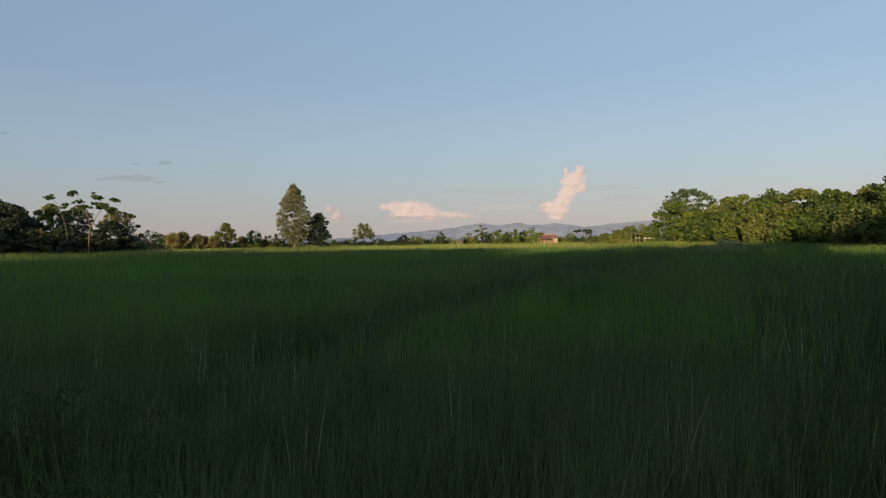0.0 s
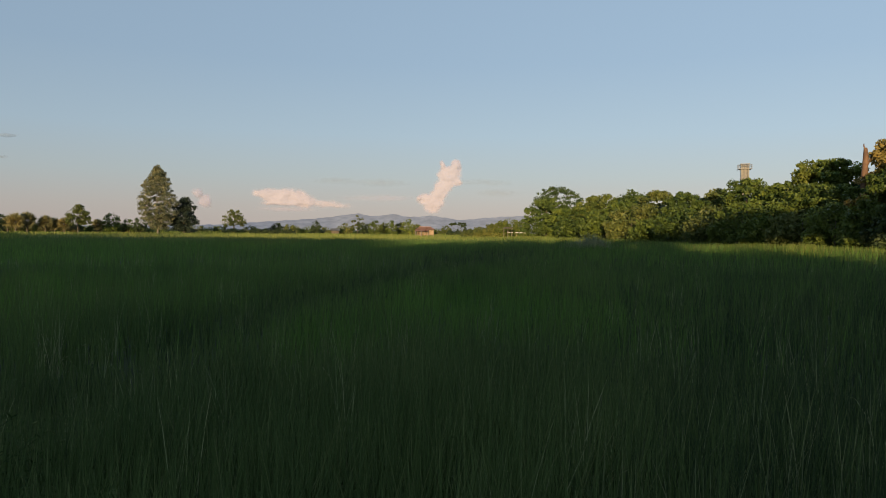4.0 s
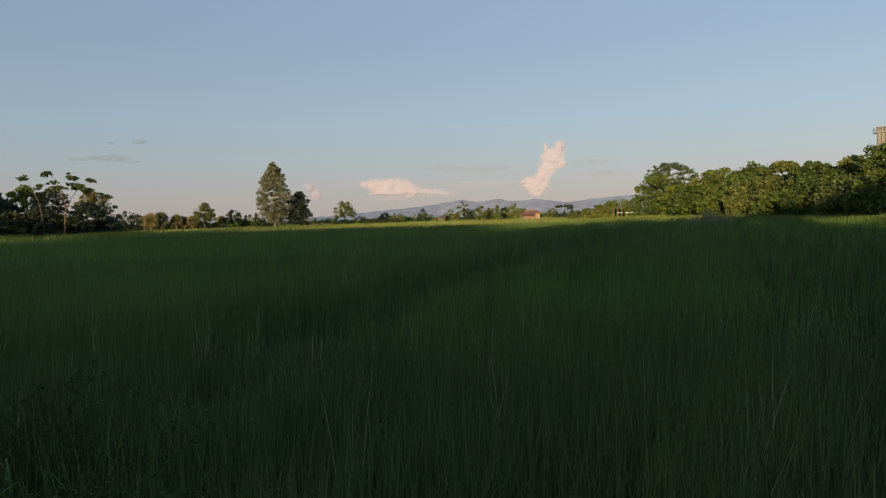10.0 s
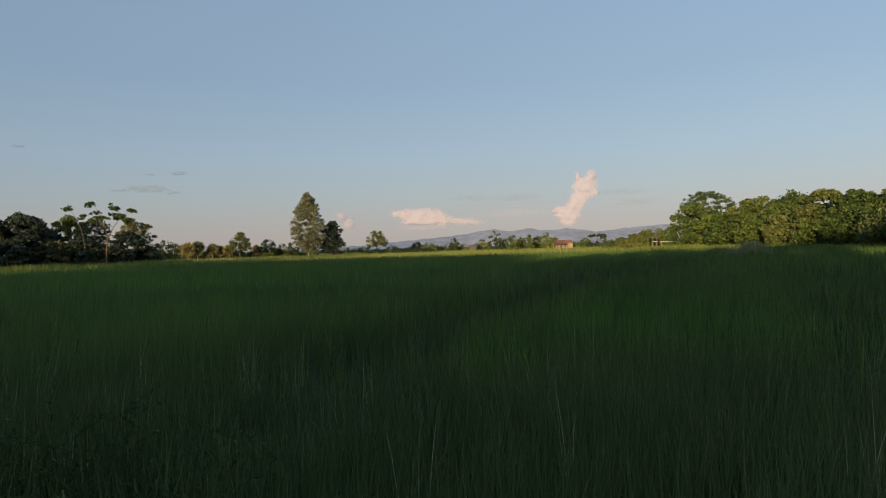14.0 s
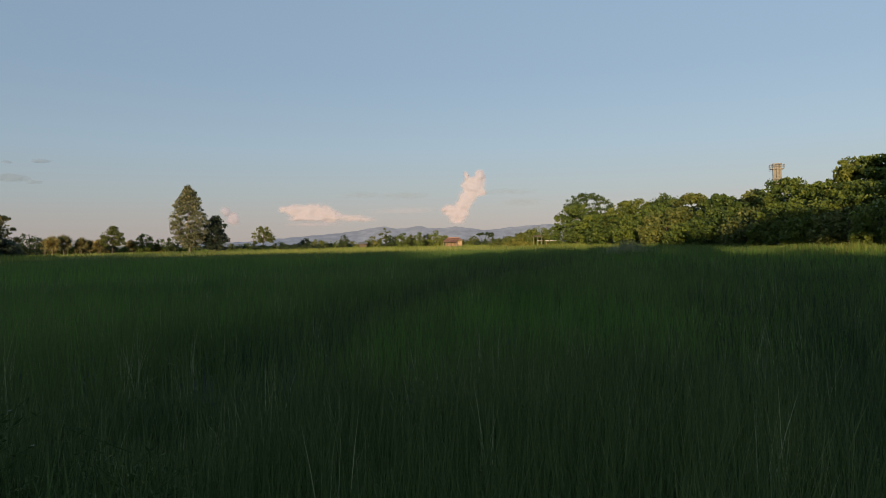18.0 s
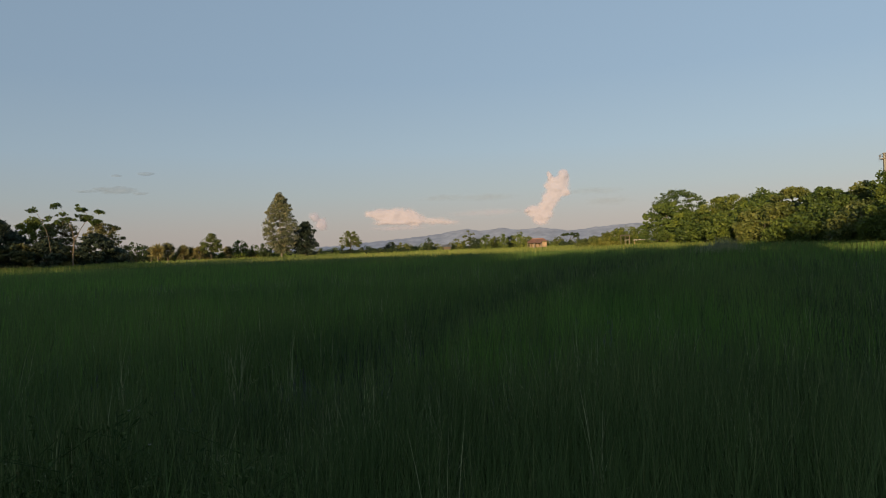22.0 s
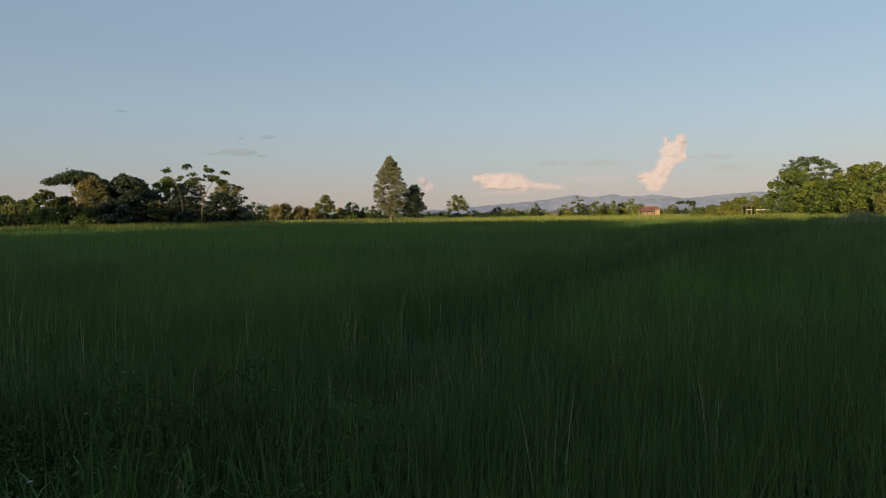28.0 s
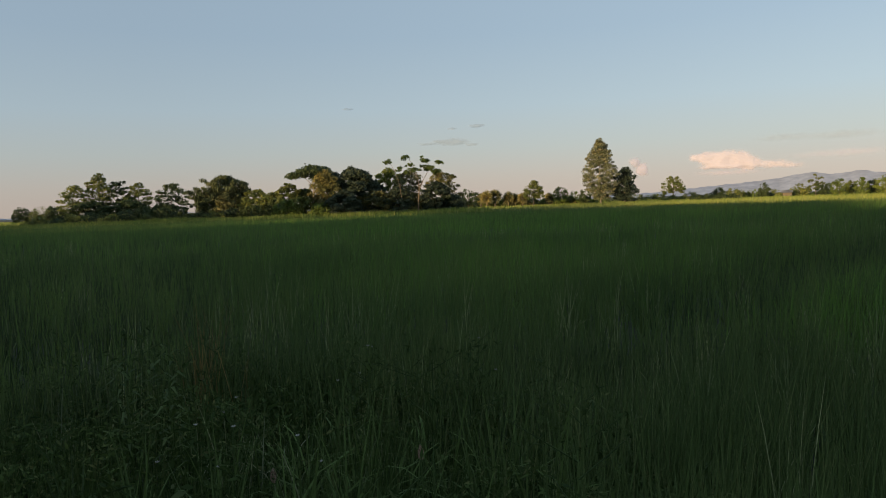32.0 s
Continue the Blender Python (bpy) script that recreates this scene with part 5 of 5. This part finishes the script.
def flower_weed(place, h, flower=True):
    """A branching weed with paired leaves and small pale flower heads."""
    t = thing("flowering_weed" if flower else "leafy_weed", place, "branching green weed with small whitish flower heads" if flower else "branching green leafy weed", "weed", "corner weeds", turn=rng.uniform(0, 360))
    bm = bmesh.new()
    tips = []
    tube(bm, [(0, 0, -0.03), (0.01, 0.0, h * 0.5), (0.03, 0.01, h)], [0.006, 0.005, 0.002], 5)
    tips.append((0.03, 0.01, h))
    cs, os_ = [], []
    for k in range(9):
        z = h * (0.30 + 0.07 * k)
        a = k * 2.4
        L = h * rng.uniform(0.14, 0.30)
        tip = (math.cos(a) * L, math.sin(a) * L, z + L * rng.uniform(0.3, 0.8))
        part("twig", tube(bmesh.new(), [(0.01, 0, z), tip], [0.003, 0.0015], 4), M_WEED, t)
        if k > 4:
            tips.append(tip)
        for q in np.linspace(0.3, 1.0, 6):
            cs.append(np.array([0.01, 0, z]) * (1 - q) + np.array(tip) * q + rng.normal(0, 0.012, 3))
            os_.append([math.cos(a), math.sin(a), 0.6])
    stem = part("stem", bm, M_WEED, t)
    part("leaves", mesh_np("leaves", *leaves(np.array(cs), np.array(os_), rng.uniform(0.018, 0.034), 0.27)), M_WEED, t)
    if flower:
        for x, y, z in tips[:2]:
            bm = bmesh.new()
            for k in range(7):
                a = k * math.tau / 7
                d = Vector((math.cos(a), math.sin(a), 0.7)).normalized()
                s = d.cross(Vector((0, 0, 1))).normalized() * 0.004
                p = Vector((x, y, z))
                bm.faces.new([bm.verts.new(p), bm.verts.new(p + d * 0.009 + s), bm.verts.new(p + d * 0.016), bm.verts.new(p + d * 0.009 - s)])
            part("flower_head", bm, M_PETAL, stem, "small whitish flower head")
    return t


def lance_weed(place, h):
    """An upright weed with whorls of long pointed pale leaves."""
    t = thing("lance_leaved_weed", place, "upright weed with long pointed pale green leaves", "weed", "corner weeds", turn=rng.uniform(0, 360))
    part("stem", tube(bmesh.new(), [(0, 0, -0.03), (0.015, 0.01, h * 0.5), (0.03, 0.0, h)], [0.006, 0.005, 0.002], 5), M_WEED, t)
    for k in range(16):
        z, a = h * (0.35 + 0.65 * k / 15), k * 2.4 + rng.normal() * 0.3
        L = rng.uniform(0.09, 0.16)
        d, side = Vector((math.cos(a), math.sin(a), 0.35)), Vector((-math.sin(a), math.cos(a), 0)) * 0.011
        p = Vector((0.02, 0, z))
        bm = bmesh.new()
        mid, tip = p + d * L * 0.45, p + d * L - Vector((0, 0, L * 0.45))
        root = bm.verts.new(p)
        left, keel, right, end = (bm.verts.new(q) for q in (mid + side + Vector((0, 0, 0.004)), mid, mid - side + Vector((0, 0, 0.004)), tip))
        for f in ((root, keel, left), (root, right, keel), (left, keel, end), (keel, right, end)):
            bm.faces.new(f)
        part("leaf", bm, M_LANCE, t)


def flower_spike(place, h):
    """A stem that ends in a short tapering spike of pinkish bracts."""
    t = thing("flower_spike", place, "thin stem with a pale pinkish flower spike", "weed", "corner weeds")
    part("stem", tube(bmesh.new(), [(0, 0, -0.03), (0.01, 0, h * 0.5), (0.0, 0.01, h)], [0.004, 0.0035, 0.003], 5), M_WEED, t)
    n = 110
    s = rng.uniform(0, 1, n)
    a = rng.uniform(0, math.tau, n)
    r = 0.010 * np.sin(np.pi * (0.15 + 0.8 * s))
    c = np.stack([np.cos(a) * r, np.sin(a) * r + 0.01, h + 0.055 * s - 0.005], 1)
    part("spike", mesh_np("spike", *leaves(c, np.stack([np.cos(a), np.sin(a), 0 * a + 0.5], 1), 0.006, 0.5)), M_SPIKE, t, "pale pinkish flower spike")


def corner_cover():
    """The low tangle of weeds and grass that hides the soil of the near corner."""
    n = 26000
    a, r = rng.uniform(0, math.tau, n), np.sqrt(rng.random(n)) * 1.05
    xy = np.stack([WEEDS.x + np.cos(a) * r * 2.8, WEEDS.y + np.sin(a) * r * 2.3], 1)
    lump = 0.9 + 0.32 * wave(xy[:, 0], xy[:, 1], 2.2, 51) + 0.18 * wave(xy[:, 0], xy[:, 1], 5.0, 52)
    h = 0.52 * lump.clip(0.35, 1.6) * rng.uniform(0.5, 1.15, n)
    v = blades(xy, terrain(xy[:, 0], xy[:, 1]), h, rng.uniform(0.005, 0.013, n), np.abs(rng.normal(0, 0.35, n)).clip(0.02, 0.9), 4)
    cover = thing("corner_weeds", (0, 0, 0), "low tangle of dark weeds and grass at the field's corner", "weeds")
    cover["kind"] = "stuff"
    part("low_grass", mesh_np("low_grass", *v), M_WEED, cover)
    m = 34000
    a, r = rng.uniform(0, math.tau, m), np.sqrt(rng.random(m)) * 1.05
    x, y = WEEDS.x + np.cos(a) * r * 2.7, WEEDS.y + np.sin(a) * r * 2.2
    lump = (0.9 + 0.45 * wave(x, y, 2.6, 53) + 0.2 * wave(x, y, 6.0, 54)).clip(0.2, 1.8)
    z = terrain(x, y) + 0.50 * lump * rng.uniform(0.1, 1.0, m) ** 0.6
    c = np.stack([x, y, z], 1)
    part("low_leaves", mesh_np("low_leaves", *leaves(c, unit(m) + np.array([0, 0, 0.5]), 0.020, 0.32)), M_WEED, cover)


corner_cover()
flower_weed(Vector((-2.72, 4.8, 0)), 0.78)
flower_weed(Vector((-2.95, 4.65, 0)), 0.62, False)
flower_weed(Vector((-3.38, 2.97, 0)), 0.70)
flower_weed(Vector((-3.2, 3.0, 0)), 0.70)
for x, y, h in ((-4.1, 3.47, 0.92), (-4.32, 3.55, 0.86), (-3.95, 3.3, 0.80), (-4.2, 3.25, 0.84), (-4.45, 3.4, 0.78)):
    lance_weed(Vector((x, y, 0)), h)
flower_spike(Vector((-2.2, 3.0, 0)), 0.68)
flower_spike(Vector((-2.75, 2.75, 0)), 0.60)
broad_grass(Vector((-2.12, 3.88, 0)), 16, 0.80, 0.022, M_RICE, lean=0.4)
broad_grass(Vector((-3.08, 3.3, 0)), 14, 0.78, 0.018, M_RICE, lean=0.6)
broad_grass(Vector((-2.85, 3.22, 0)), 12, 0.74, 0.018, M_RICE, lean=0.6)
for k in range(8):
    broad_grass(Vector((-4.75 + rng.normal() * 0.2, 4.4 + rng.normal() * 0.14, 0)), 6, 1.05, 0.009, M_DEAD, "dead_grass", "dry reddish-brown dead grass tuft", "dead grass tufts", 0.28)
for k in range(64):
    broad_grass(Vector((rng.uniform(-3.5, -1.5), rng.uniform(2.4, 3.9), 0)), 8, rng.uniform(0.75, 1.05), rng.uniform(0.014, 0.022), M_RICE_MID if k % 3 else M_RICE, lean=rng.uniform(0.35, 0.8))
for k in range(14):
    broad_grass(Vector((rng.uniform(-5.2, -2.8), rng.uniform(2.6, 4.2), 0)), 5, rng.uniform(0.6, 0.82), 0.010, M_STALK, "dry_stalks", "thin pale dry grass stalks among weeds", "dry stalks", 0.45)
for k in range(6):
    p = HOLLOW + Vector((rng.normal() * 0.25, rng.normal() * 0.2, 0))
    broad_grass(p, 6, 0.62, 0.010, M_RICE_DRY if k % 2 else M_RICE, "fallen_rice", "bent pale rice leaves in a trodden hollow", "bent rice tufts", 0.9)
for k in range(56):
    a, r = rng.uniform(0, math.tau), math.sqrt(rng.random())
    p = WEEDS + Vector((math.cos(a) * r * 2.5, math.sin(a) * r * 2.0, 0))
    flower_weed(p, rng.uniform(0.55, 0.95), k % 9 == 0)
for k in range(170):
    a, r = rng.uniform(0, math.tau), math.sqrt(rng.random())
    p = WEEDS + Vector((math.cos(a) * r * 2.8, math.sin(a) * r * 2.3, 0))
    broad_grass(p, 9, rng.uniform(0.35, 0.70), rng.uniform(0.008, 0.016), (M_WEED, M_SEDGE_DIM, M_WEED, M_RICE)[k % 4], lean=rng.uniform(0.25, 0.8))
